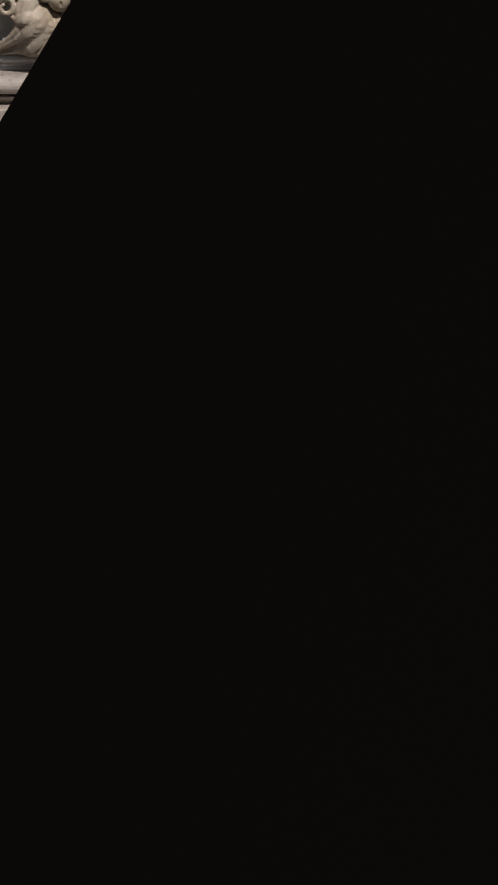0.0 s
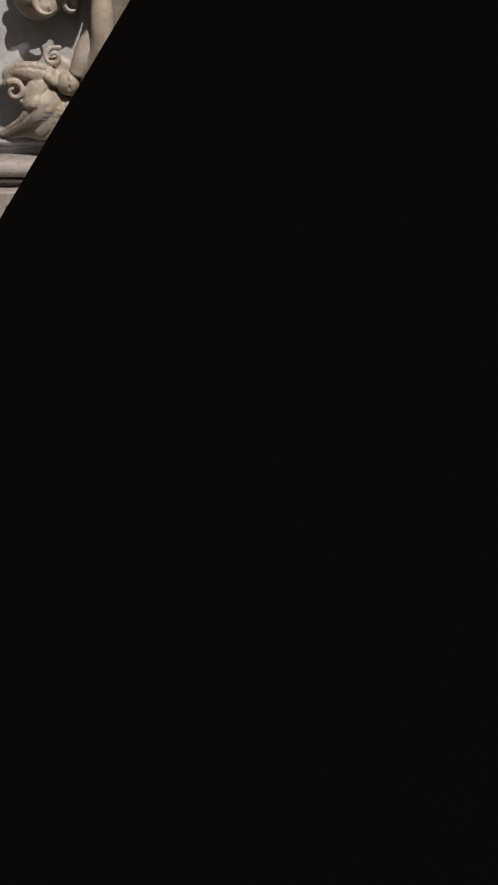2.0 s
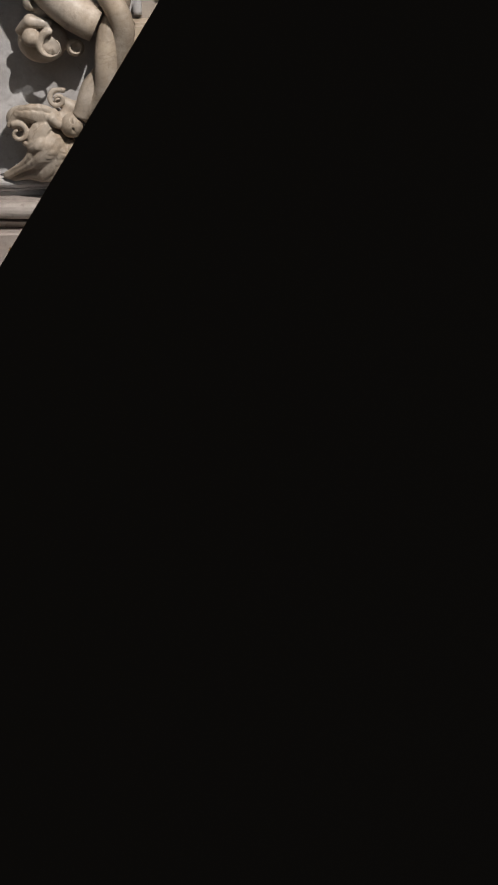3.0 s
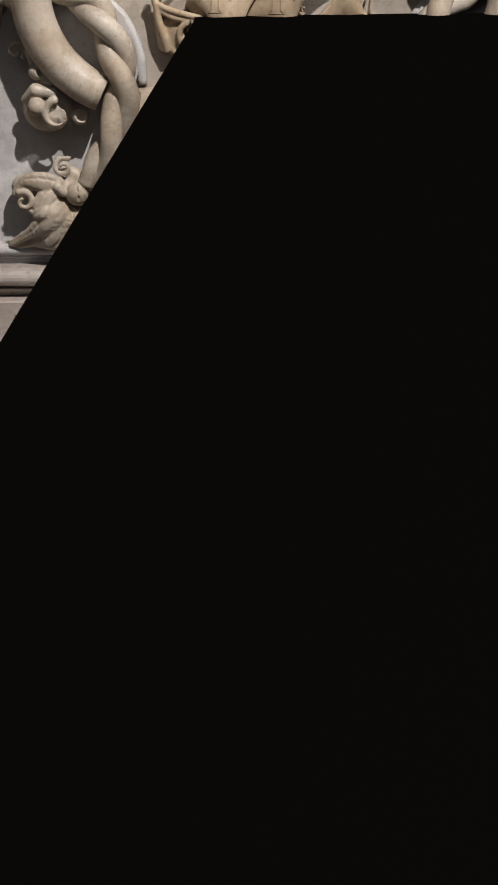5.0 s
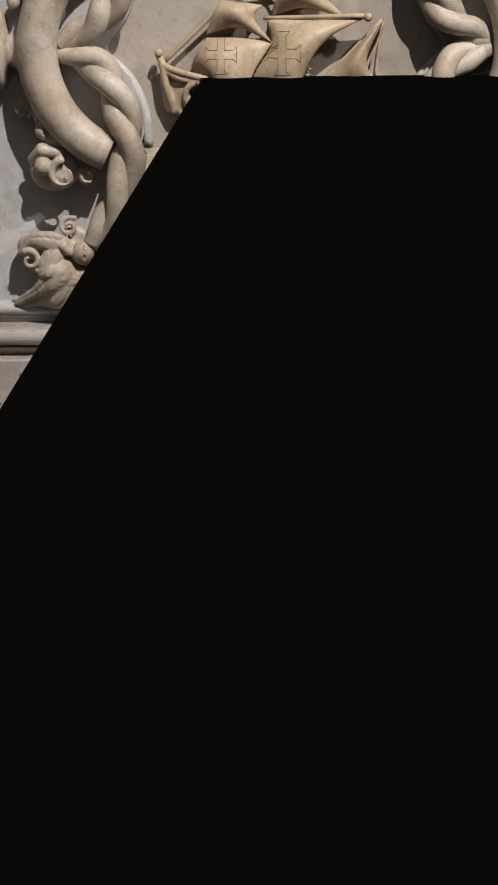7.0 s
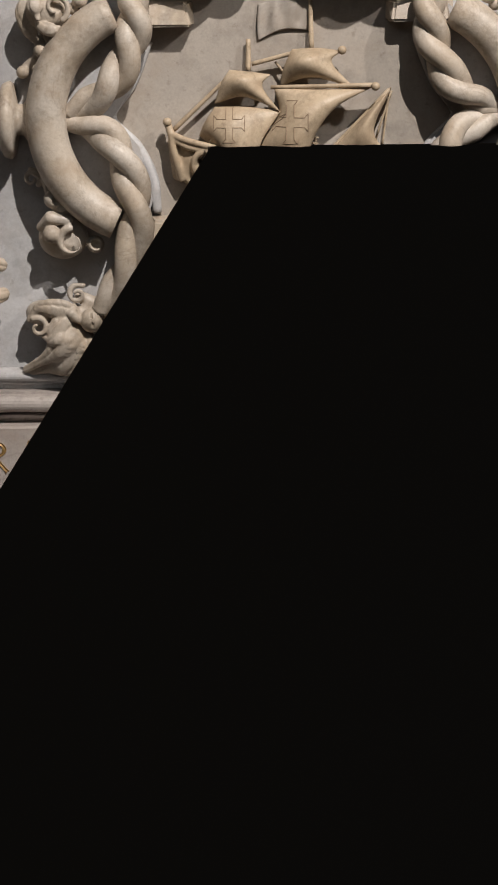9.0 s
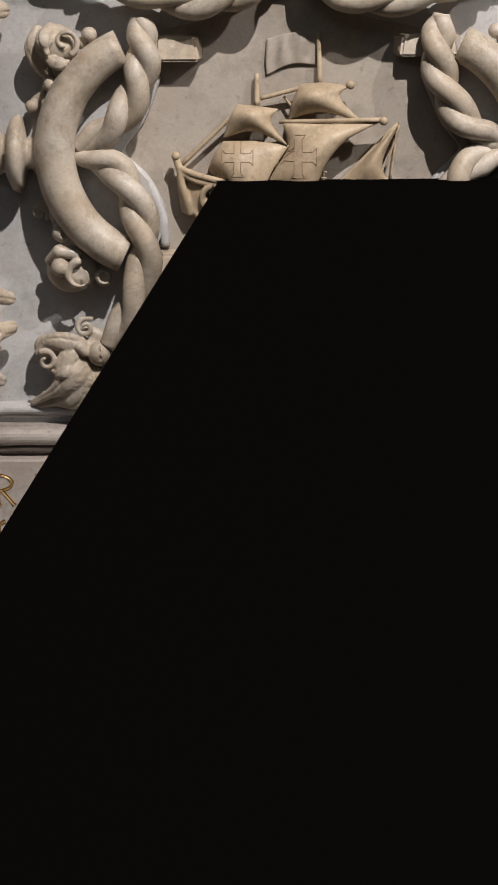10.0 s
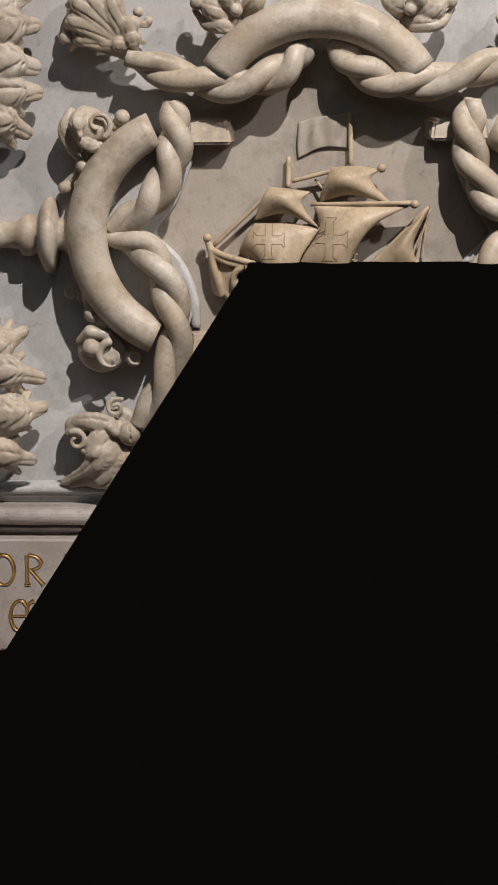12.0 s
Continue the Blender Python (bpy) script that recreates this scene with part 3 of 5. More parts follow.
ROPES = [
    ([(0.002, 0.315, 0.958), (-0.038, 0.305, 1.018), (-0.110, 0.300, 1.057), (-0.187, 0.305, 1.066), (-0.261, 0.325, 1.056)], 1.9, 1.2),
    ([(-0.361, 0.320, 1.321), (-0.294, 0.300, 1.297), (-0.259, 0.295, 1.235), (-0.246, 0.300, 1.158), (-0.269, 0.300, 1.071), (-0.314, 0.310, 0.997)], 2.1, 0.6),
    ([(-0.358, 0.320, 1.331), (-0.291, 0.300, 1.373), (-0.255, 0.300, 1.434), (-0.243, 0.300, 1.490), (-0.249, 0.310, 1.546)], 1.8, 2.0),
    ([(-0.323, 0.300, 1.620), (-0.234, 0.300, 1.587), (-0.140, 0.300, 1.573), (-0.065, 0.300, 1.596), (-0.019, 0.315, 1.642)], 1.9, 1.0),
]
for pts, turns, ph in ROPES:
    rope(pts, turns, ph)
    rope([(2 * RX - x, y, z) for x, y, z in pts], turns, ph + 0.6)

# backing stone between arcs and ropes, and the bead round the inner panel
def plate(points, y0, y1, mat, parent, name, label=""):
    """A flat carved plate with the given (x, z) outline."""
    bm = bmesh.new()
    a = [bm.verts.new((x, y0, z)) for x, z in points]
    b = [bm.verts.new((x, y1, z)) for x, z in points]
    bm.faces.new(a)
    bm.faces.new(b[::-1])
    for i in range(len(points)):
        j = (i + 1) % len(points)
        bm.faces.new((a[j], a[i], b[i], b[j]))
    return part(name, bm, mat, parent, label)


BEADS = [
    [(-0.161, 0.352, 1.103), (-0.098, 0.352, 1.092), (-0.040, 0.352, 1.064), (0.002, 0.352, 1.033), (0.038, 0.352, 1.061), (0.091, 0.352, 1.089), (0.163, 0.352, 1.104)],
    [(-0.225, 0.352, 1.450), (-0.255, 0.352, 1.379), (-0.291, 0.352, 1.324), (-0.247, 0.352, 1.273), (-0.221, 0.352, 1.220), (-0.216, 0.352, 1.162)],
]
for k, pts in enumerate(BEADS):
    tube_part("bead", spline(pts, 40), (0.008, 0.010, 0.008), WALL, wreath, "raised marble bead", 12, 0.9)
    if k:
        tube_part("bead", spline(mirrored(pts), 40), (0.008, 0.010, 0.008), WALL, wreath, "raised marble bead", 12, 0.9)

LOBES = [(-0.161, 0.360, 1.102), (-0.098, 0.360, 1.091), (-0.040, 0.360, 1.063), (0.002, 0.360, 1.032), (0.038, 0.360, 1.060), (0.091, 0.360, 1.088), (0.163, 0.360, 1.103)]
FLANK = [(-0.216, 0.360, 1.161), (-0.222, 0.360, 1.219), (-0.247, 0.360, 1.273), (-0.292, 0.360, 1.324), (-0.256, 0.360, 1.379), (-0.226, 0.360, 1.450)]
OVER = [(-0.216, 0.360, 1.526), (-0.144, 0.360, 1.540), (-0.067, 0.360, 1.563), (-0.014, 0.360, 1.628)]
outline = [(p[0], p[2]) for p in LOBES] + [(-p[0], p[2]) for p in FLANK] + [(-p[0], p[2]) for p in OVER] + [(p[0], p[2]) for p in OVER[::-1]] + [(p[0], p[2]) for p in FLANK[::-1]]
plate(outline[::-1], 0.3565, 0.3595, PANEL, wreath, "inner_panel", "smooth tan marble field behind the ship")

WEBS = [
    [(-0.166, 0.340, 1.007), (-0.234, 0.340, 1.046), (-0.185, 0.340, 1.081), (-0.097, 0.340, 1.074), (0.002, 0.340, 1.031), (0.091, 0.340, 1.074), (0.182, 0.340, 1.078), (0.221, 0.340, 1.042), (0.183, 0.340, 1.003), (0.106, 0.340, 0.939), (0.002, 0.340, 0.914), (-0.098, 0.340, 0.938)],
    [(-0.281, 0.340, 1.503), (-0.238, 0.340, 1.545), (-0.224, 0.340, 1.446), (-0.249, 0.340, 1.380), (-0.286, 0.340, 1.325), (-0.243, 0.340, 1.274), (-0.222, 0.340, 1.183), (-0.263, 0.340, 1.056), (-0.296, 0.340, 1.149), (-0.372, 0.340, 1.231), (-0.402, 0.340, 1.332), (-0.364, 0.340, 1.432)],
]
plate([(p[0], p[2]) for p in WEBS[0]], 0.338, 0.3595, WALL, wreath, "web", "flat backing stone between arc and ropes")
plate([(p[0], p[2]) for p in WEBS[1]], 0.338, 0.3595, WALL, wreath, "web", "flat backing stone between arc and ropes")
plate([(-p[0], p[2]) for p in WEBS[1]][::-1], 0.338, 0.3595, WALL, wreath, "web", "flat backing stone between arc and ropes")


def corner_block(c, w, h, deep, lean):
    """A bevelled bracket in a corner of the inner frame."""
    x, _, z = c
    bm = bmesh.new()
    v = [bm.verts.new(p) for p in ((x - w, 0.3595, z - h), (x + w, 0.3595, z - h), (x + w, 0.3595, z + h), (x - w, 0.3595, z + h),
                                   (x - w * 0.8 + lean, 0.36 - deep, z - h), (x + w * 0.8 + lean, 0.36 - deep, z - h), (x + w * 0.7, 0.36 - deep * 0.75, z + h * 0.8), (x - w * 0.7, 0.36 - deep * 0.75, z + h * 0.8))]
    for f in ((0, 1, 2, 3), (4, 7, 6, 5), (0, 4, 5, 1), (1, 5, 6, 2), (2, 6, 7, 3), (3, 7, 4, 0)):
        bm.faces.new([v[i] for i in f])
    bmesh.ops.bevel(bm, geom=bm.edges[:], offset=0.004, segments=2, affect="EDGES")
    part("corner_block", bm, RELIEF, wreath, "bevelled marble corner bracket")


for c, w, h, deep, lean in (((-0.197, 0.350, 1.121), 0.035, 0.036, 0.045, -0.004), ((-0.155, 0.355, 1.130), 0.006, 0.034, 0.022, 0.0), ((0.190, 0.350, 1.114), 0.027, 0.043, 0.05, 0.004),
                            ((0.161, 0.355, 1.121), 0.006, 0.036, 0.02, 0.0), ((-0.193, 0.350, 1.496), 0.045, 0.022, 0.045, 0.006), ((0.229, 0.350, 1.498), 0.058, 0.019, 0.042, 0.0)):
    corner_block(c, w, h, deep, lean)


# ---- carved leaves, buds and scrolls ----
def scroll(sc, c, r, start, turns, y=0.0, hand=1, thick=0.34):
    """A spiral curl in the plane of the panel, its eye drawn forward."""
    n = 22
    pts, rad = [], []
    for i in range(n):
        s = i / (n - 1)
        a = radians(start) + hand * turns * 2 * math.pi * s
        q = r * (1 - 0.68 * s)
        pts.append((c[0] + q * math.cos(a), c[1] + y * s, c[2] + q * math.sin(a)))
        rad.append(r * thick * (1 - 0.45 * s))
    sc.limb(pts, rad, 0.002)
    return sc


def cup(sc, c, r, tilt=(0, 0, 0)):
    """A rolled petal: a round bud with a deep eye."""
    c = np.array(c)
    sc.ball(c, (r, r * 0.95, r), tilt, 0.004)
    sc.ball(c + np.array((0.12 * r, -0.75 * r, 0.1 * r)), r * 0.58, tilt, 0.002, cut=True)
    return sc


def cluster(points, pad=0.03, voxel=0.0018):
    p = np.array(points)
    lo, hi = p.min(0) - pad, p.max(0) + pad
    hi[1] = max(hi[1], 0.3615)
    lo[1] = min(lo[1], 0.27)
    hi[1] = 0.3615
    return Sculpt(lo, hi, voxel)


def both(build):
    """The carving and its mirror image on the other side of the wreath."""
    for side in (1, -1):
        def at(p):
            return (side * p[0] + (0.006 if side < 0 else 0.0), p[1], p[2])
        build(at, side)


def lower_corner_leaf(at, side):
    sc = cluster([at((-0.443, 0.330, 1.015)), at((-0.294, 0.330, 0.888))])
    sc.ball(at((-0.417, 0.325, 0.994)), (0.026, 0.026, 0.022), k=0.008)
    sc.ball(at((-0.426, 0.315, 0.968)), (0.012, 0.012, 0.010), k=0.002, cut=True)
    for pts, w in ((((-0.324, 0.330, 1.008), (-0.353, 0.320, 0.987), (-0.381, 0.305, 1.002), (-0.416, 0.300, 1.007), (-0.434, 0.305, 0.986)), 0.016),
                   (((-0.354, 0.325, 0.979), (-0.375, 0.305, 0.979), (-0.391, 0.300, 0.960), (-0.402, 0.305, 0.936)), 0.016),
                   (((-0.351, 0.320, 0.967), (-0.365, 0.300, 0.950), (-0.396, 0.305, 0.926), (-0.447, 0.335, 0.894)), 0.018),
                   (((-0.347, 0.320, 0.957), (-0.353, 0.305, 0.939), (-0.371, 0.310, 0.908), (-0.407, 0.330, 0.898), (-0.449, 0.345, 0.885)), 0.017),
                   (((-0.341, 0.320, 0.957), (-0.333, 0.305, 0.936), (-0.320, 0.305, 0.922), (-0.325, 0.310, 0.901), (-0.345, 0.315, 0.899)), 0.015),
                   (((-0.364, 0.315, 0.934), (-0.349, 0.300, 0.937), (-0.333, 0.300, 0.930)), 0.010)):
        sc.lock([at(p) for p in pts], w, 3, k=0.002)
    sc.limb([at((-0.352, 0.300, 0.963)), at((-0.378, 0.295, 0.941)), at((-0.402, 0.300, 0.924))], (0.003, 0.0025, 0.001), 0.002)
    scroll(sc, at((-0.353, 0.325, 1.027)), 0.0165, 60 if side > 0 else 120, 1.2, -0.012, side)
    sc.limb([at((-0.321, 0.330, 1.002)), at((-0.337, 0.330, 1.015)), at((-0.351, 0.335, 1.021))], (0.012, 0.011, 0.010), 0.004)
    sc.ball(at((-0.329, 0.305, 0.984)), (0.019, 0.02, 0.021), k=0.003)
    sc.limb([at((-0.328, 0.290, 1.000)), at((-0.324, 0.287, 0.972))], (0.002, 0.003, 0.002), 0.001, cut=True)
    sc.limb([at((-0.359, 0.315, 1.007)), at((-0.361, 0.300, 0.996)), at((-0.351, 0.300, 0.987))], (0.004, 0.009, 0.008), 0.003)
    cup(sc, at((-0.294, 0.315, 0.967)), 0.0145)
    cup(sc, at((-0.330, 0.305, 0.912)), 0.015)
    scroll(sc, at((-0.419, 0.300, 0.973)), 0.017, 120 if side > 0 else 60, 1.0, -0.008, -side, 0.32)
    sc.lock([at((-0.375, 0.300, 0.970)), at((-0.382, 0.290, 0.955)), at((-0.397, 0.295, 0.951)), at((-0.411, 0.300, 0.957))], 0.010, 2, k=0.002)
    sc.limb([at((-0.320, 0.315, 0.971)), at((-0.298, 0.325, 0.962))], (0.008, 0.008), 0.003)
    sc.part("leaf", RELIEF, wreath, "carved curling leaf with buds")


def arc_end_curl(at, side):
    sc = cluster([at((-0.232, 0.330, 1.008)), at((-0.095, 0.330, 0.884))])
    scroll(sc, at((-0.195, 0.290, 0.959)), 0.0225, 250 if side > 0 else -70, 1.05, -0.010, -side, 0.30)
    sc.ball(at((-0.194, 0.275, 0.962)), (0.0095, 0.022, 0.0095), k=0.002, cut=True)
    sc.limb([at((-0.172, 0.310, 0.974)), at((-0.191, 0.300, 0.981)), at((-0.211, 0.300, 0.960)), at((-0.208, 0.300, 0.930))], (0.008, 0.012, 0.011, 0.008), 0.003)
    sc.limb([at((-0.180, 0.280, 0.956)), at((-0.170, 0.280, 0.940)), at((-0.187, 0.285, 0.922)), at((-0.210, 0.290, 0.931))], (0.010, 0.013, 0.012, 0.005), 0.002)
    sc.limb([at((-0.158, 0.300, 0.943)), at((-0.165, 0.300, 0.920)), at((-0.179, 0.310, 0.898)), at((-0.199, 0.315, 0.910))], (0.009, 0.013, 0.010, 0.007), 0.002)
    sc.ball(at((-0.177, 0.328, 0.931)), (0.030, 0.022, 0.030), k=0.006)
    sc.ball(at((-0.132, 0.288, 0.941)), (0.017, 0.017, 0.0165), k=0.002)
    sc.limb([at((-0.135, 0.272, 0.954)), at((-0.131, 0.271, 0.935))], (0.0015, 0.002), 0.001, cut=True)
    sc.lock([at((-0.152, 0.300, 0.926)), at((-0.148, 0.290, 0.948)), at((-0.151, 0.285, 0.965))], 0.011, 2, k=0.002)
    sc.limb([at((-0.146, 0.310, 0.928)), at((-0.162, 0.300, 0.923)), at((-0.163, 0.290, 0.938))], (0.012, 0.010, 0.006), 0.003)
    sc.limb([at((-0.129, 0.300, 0.933)), at((-0.103, 0.295, 0.927))], (0.006, 0.003), 0.003)
    scroll(sc, at((-0.222, 0.345, 0.999)), 0.016, 20 if side > 0 else 160, 1.3, -0.006, side, 0.36)
    scroll(sc, at((-0.108, 0.335, 0.898)), 0.015, 90, 1.3, -0.006, -side, 0.36)
    sc.part("leaf", RELIEF, wreath, "carved curling petals at the end of an arc")


def arc_top_curl(at, side):
    sc = cluster([at((-0.440, 0.330, 1.535)), at((-0.323, 0.330, 1.391))])
    sc.ball(at((-0.391, 0.315, 1.504)), (0.036, 0.030, 0.034), k=0.004)
    sc.ball(at((-0.369, 0.285, 1.515)), (0.016, 0.014, 0.016), k=0.002, cut=True)
    scroll(sc, at((-0.372, 0.288, 1.509)), 0.023, -60 if side > 0 else 240, 0.9, -0.004, side, 0.22)
    for pts, w in ((((-0.395, 0.300, 1.531), (-0.405, 0.285, 1.515), (-0.401, 0.280, 1.491)), 0.012), (((-0.421, 0.315, 1.527), (-0.430, 0.310, 1.499), (-0.415, 0.315, 1.462), (-0.396, 0.320, 1.437)), 0.011),
                   (((-0.399, 0.290, 1.479), (-0.382, 0.285, 1.473), (-0.368, 0.290, 1.477)), 0.010), (((-0.389, 0.310, 1.462), (-0.374, 0.300, 1.450), (-0.362, 0.300, 1.448)), 0.010)):
        sc.lock([at(p) for p in pts], w, 2, k=0.002)
    for c, r in (((-0.334, 0.310, 1.520), 0.013), ((-0.400, 0.305, 1.438), 0.012), ((-0.408, 0.315, 1.407), 0.010), ((-0.409, 0.320, 1.396), 0.009), ((-0.435, 0.325, 1.402), 0.011), ((-0.346, 0.320, 1.506), 0.011)):
        sc.ball(at(c), r, k=0.003)
    sc.limb([at((-0.400, 0.330, 1.457)), at((-0.410, 0.330, 1.425)), at((-0.437, 0.340, 1.404))], (0.012, 0.010, 0.008), 0.004)
    sc.part("leaf", RELIEF, wreath, "carved rolled flower with buds")


def arc_low_curl(at, side):
    sc = cluster([at((-0.440, 0.330, 1.243)), at((-0.305, 0.330, 1.095))])
    scroll(sc, at((-0.425, 0.325, 1.224)), 0.015, -40 if side > 0 else 220, 1.1, -0.008, side, 0.34)
    sc.limb([at((-0.427, 0.330, 1.238)), at((-0.402, 0.325, 1.226)), at((-0.396, 0.320, 1.202)), at((-0.387, 0.315, 1.187))], (0.006, 0.010, 0.008, 0.012), 0.003)
    for c, r in (((-0.399, 0.315, 1.225), 0.010), ((-0.388, 0.305, 1.191), 0.016), ((-0.391, 0.298, 1.133), 0.0155)):
        sc.ball(at(c), r, k=0.003)
    sc.ball(at((-0.380, 0.290, 1.190)), 0.008, k=0.002, cut=True)
    sc.lock([at((-0.385, 0.310, 1.177)), at((-0.369, 0.300, 1.178)), at((-0.352, 0.305, 1.186))], 0.010, 2, k=0.002)
    sc.ball(at((-0.375, 0.325, 1.125)), (0.042, 0.024, 0.038), k=0.006)
    scroll(sc, at((-0.357, 0.295, 1.120)), 0.0235, 100 if side > 0 else 80, 0.95, -0.006, side, 0.30)
    sc.ball(at((-0.357, 0.290, 1.117)), 0.014, k=0.002, cut=True)
    sc.limb([at((-0.411, 0.315, 1.143)), at((-0.392, 0.300, 1.160)), at((-0.363, 0.300, 1.155))], (0.008, 0.012, 0.008), 0.003)
    cup(sc, at((-0.319, 0.315, 1.113)), 0.015)
    sc.limb([at((-0.342, 0.325, 1.121)), at((-0.321, 0.330, 1.112))], (0.009, 0.009), 0.004)
    sc.part("leaf", RELIEF, wreath, "carved leaf scroll with beads on an arc")


for builder in (lower_corner_leaf, arc_end_curl, arc_top_curl, arc_low_curl):
    both(builder)


def upper_corner_leaf(at, side):
    """A fan of acanthus lobes at an upper corner of the wreath."""
    sc = cluster([at((-0.442, 0.330, 1.770)), at((-0.279, 0.330, 1.611))])
    sc.ball(at((-0.377, 0.330, 1.691)), (0.05, 0.028, 0.05), k=0.008)
    root = (-0.318, 0.315, 1.622)
    for tip, mid, w in (((-0.428, 0.315, 1.658), (-0.401, 0.290, 1.676), 0.014), ((-0.422, 0.310, 1.704), (-0.395, 0.285, 1.703), 0.014), ((-0.383, 0.310, 1.741), (-0.376, 0.285, 1.712), 0.014), ((-0.332, 0.310, 1.731), (-0.344, 0.285, 1.703), 0.013),
                        ((-0.288, 0.310, 1.671), (-0.316, 0.290, 1.671), 0.013), ((-0.295, 0.310, 1.643), (-0.312, 0.290, 1.648), 0.012), ((-0.333, 0.310, 1.625), (-0.334, 0.295, 1.639), 0.012), ((-0.420, 0.325, 1.632), (-0.393, 0.300, 1.649), 0.012), ((-0.367, 0.315, 1.632), (-0.360, 0.300, 1.643), 0.010)):
        sc.lock([at(root), at(mid), at(tip)], w, 3, k=0.002)
    for c, r in (((-0.288, 0.310, 1.678), 0.008), ((-0.305, 0.315, 1.693), 0.009), ((-0.425, 0.310, 1.651), 0.012)):
        sc.ball(at(c), r, k=0.003)
    sc.part("leaf", RELIEF, wreath, "carved acanthus leaf in a fan")


def crown_leaf(at, side):
    """Curled leaves that sit over the upper arc."""
    sc = cluster([at((-0.221, 0.330, 1.749)), at((-0.089, 0.330, 1.656))])
    for pts, w in ((((-0.141, 0.320, 1.675), (-0.176, 0.290, 1.693), (-0.209, 0.300, 1.712)), 0.015), (((-0.131, 0.320, 1.670), (-0.158, 0.295, 1.670), (-0.191, 0.300, 1.675), (-0.210, 0.310, 1.694)), 0.013),
                   (((-0.131, 0.320, 1.684), (-0.111, 0.290, 1.706), (-0.092, 0.300, 1.720)), 0.015), (((-0.150, 0.320, 1.684), (-0.152, 0.285, 1.711), (-0.162, 0.300, 1.734)), 0.015)):
        sc.lock([at(p) for p in pts], w, 3, k=0.002)
    for c, r in (((-0.172, 0.300, 1.667), 0.011), ((-0.106, 0.295, 1.700), 0.010), ((-0.205, 0.300, 1.707), 0.013), ((-0.140, 0.285, 1.694), 0.011)):
        sc.ball(at(c), r, k=0.003)
    sc.part("leaf", RELIEF, wreath, "carved curled leaves over the top arc")


both(upper_corner_leaf)
both(crown_leaf)


def side_foliage(at, side):
    """Large acanthus sprays beyond the wreath, upper and lower."""
    upper = (((-0.597, 0.330, 1.660), (-0.542, 0.290, 1.695), (-0.492, 0.310, 1.723), 0.024), ((-0.598, 0.330, 1.632), (-0.532, 0.285, 1.668), (-0.481, 0.310, 1.672), 0.026), ((-0.599, 0.330, 1.594), (-0.533, 0.285, 1.612), (-0.481, 0.310, 1.603), 0.026),
                  ((-0.600, 0.330, 1.557), (-0.535, 0.290, 1.566), (-0.480, 0.315, 1.561), 0.026), ((-0.600, 0.330, 1.528), (-0.546, 0.290, 1.524), (-0.499, 0.320, 1.495), 0.024))
    lower = (((-0.612, 0.330, 1.106), (-0.556, 0.290, 1.130), (-0.510, 0.310, 1.159), 0.020), ((-0.612, 0.330, 1.081), (-0.546, 0.285, 1.097), (-0.482, 0.310, 1.079), 0.022), ((-0.614, 0.330, 1.027), (-0.548, 0.285, 1.024), (-0.506, 0.300, 1.027), 0.022),
                  ((-0.595, 0.330, 0.978), (-0.528, 0.285, 1.015), (-0.479, 0.310, 1.029), 0.021), ((-0.616, 0.330, 0.958), (-0.550, 0.290, 0.955), (-0.500, 0.310, 0.937), 0.020), ((-0.611, 0.330, 1.125), (-0.566, 0.295, 1.149), (-0.539, 0.310, 1.157), 0.018))
    for rows in (upper, lower):
        sc = cluster([at(p) for r in rows for p in r[:3]], 0.035, 0.0021)
        for a, b, c, w in rows:
            sc.lock([at(a), at(b), at(c)], w * 1.15, 3, k=0.0018, blunt=0.6)
            u, v2, t2 = np.array(at(a)), np.array(at(b)), np.array(at(c))
            for up in (-1, 1):
                tip = t2 * 0.55 + v2 * 0.45 + np.array((0, 0.012, up * w * 1.5))
                sc.lock([v2, (v2 + tip) / 2 + np.array((0, -0.006, 0)), tip], w * 0.6, 2, k=0.0018, blunt=0.6)
        sc.part("leaf", RELIEF, tomb, "large carved acanthus leaves beside the wreath")


both(side_foliage)


# the turned spindles that tie the wreath to the frame
def spindle(side):
    v, f = lathe([(0.030, 0.0), (0.034, 0.006), (0.034, 0.014), (0.027, 0.019), (0.027, 0.030), (0.060, 0.034), (0.066, 0.041), (0.062, 0.052), (0.050, 0.058), (0.030, 0.066),
                  (0.036, 0.074), (0.036, 0.090), (0.024, 0.098), (0.022, 0.130), (0.030, 0.140), (0.030, 0.18), (0.020, 0.24), (0.02, 0.40)], 40)
    m = Matrix.Translation((side * -0.418, 0.335, 1.322)) @ Matrix.Rotation(radians(-90 * side), 4, "Y")
    link("spindle", [m @ Vector(p) for p in v], f, RELIEF, wreath, "turned marble spindle with rings", True)


spindle(1)
spindle(-1)


# the pendant under the wreath: a canted cap, bracket and drop
def canted(levels, name, label, bevel=0.002):
    """Stacked sections whose front edge comes to a point: (height, half width, side depth, point depth)."""
    bm = bmesh.new()
    rings = []
    for z, w, ys, yf in levels:
        rings.append([bm.verts.new(p) for p in ((-w, 0.37, z), (-w, ys, z), (0, yf, z), (w, ys, z), (w, 0.37, z))])
    for a, b in zip(rings, rings[1:]):
        for i in range(5):
            j = (i + 1) % 5
            bm.faces.new((a[i], a[j], b[j], b[i]))
    bm.faces.new(rings[0][::-1])
    bm.faces.new(rings[-1])
    bmesh.ops.recalc_face_normals(bm, faces=bm.faces)
    worn(bm, bevel, 2)
    bmesh.ops.translate(bm, vec=(0.0, 0, 0), verts=bm.verts)
    return part(name, bm, RELIEF, pendant, label)


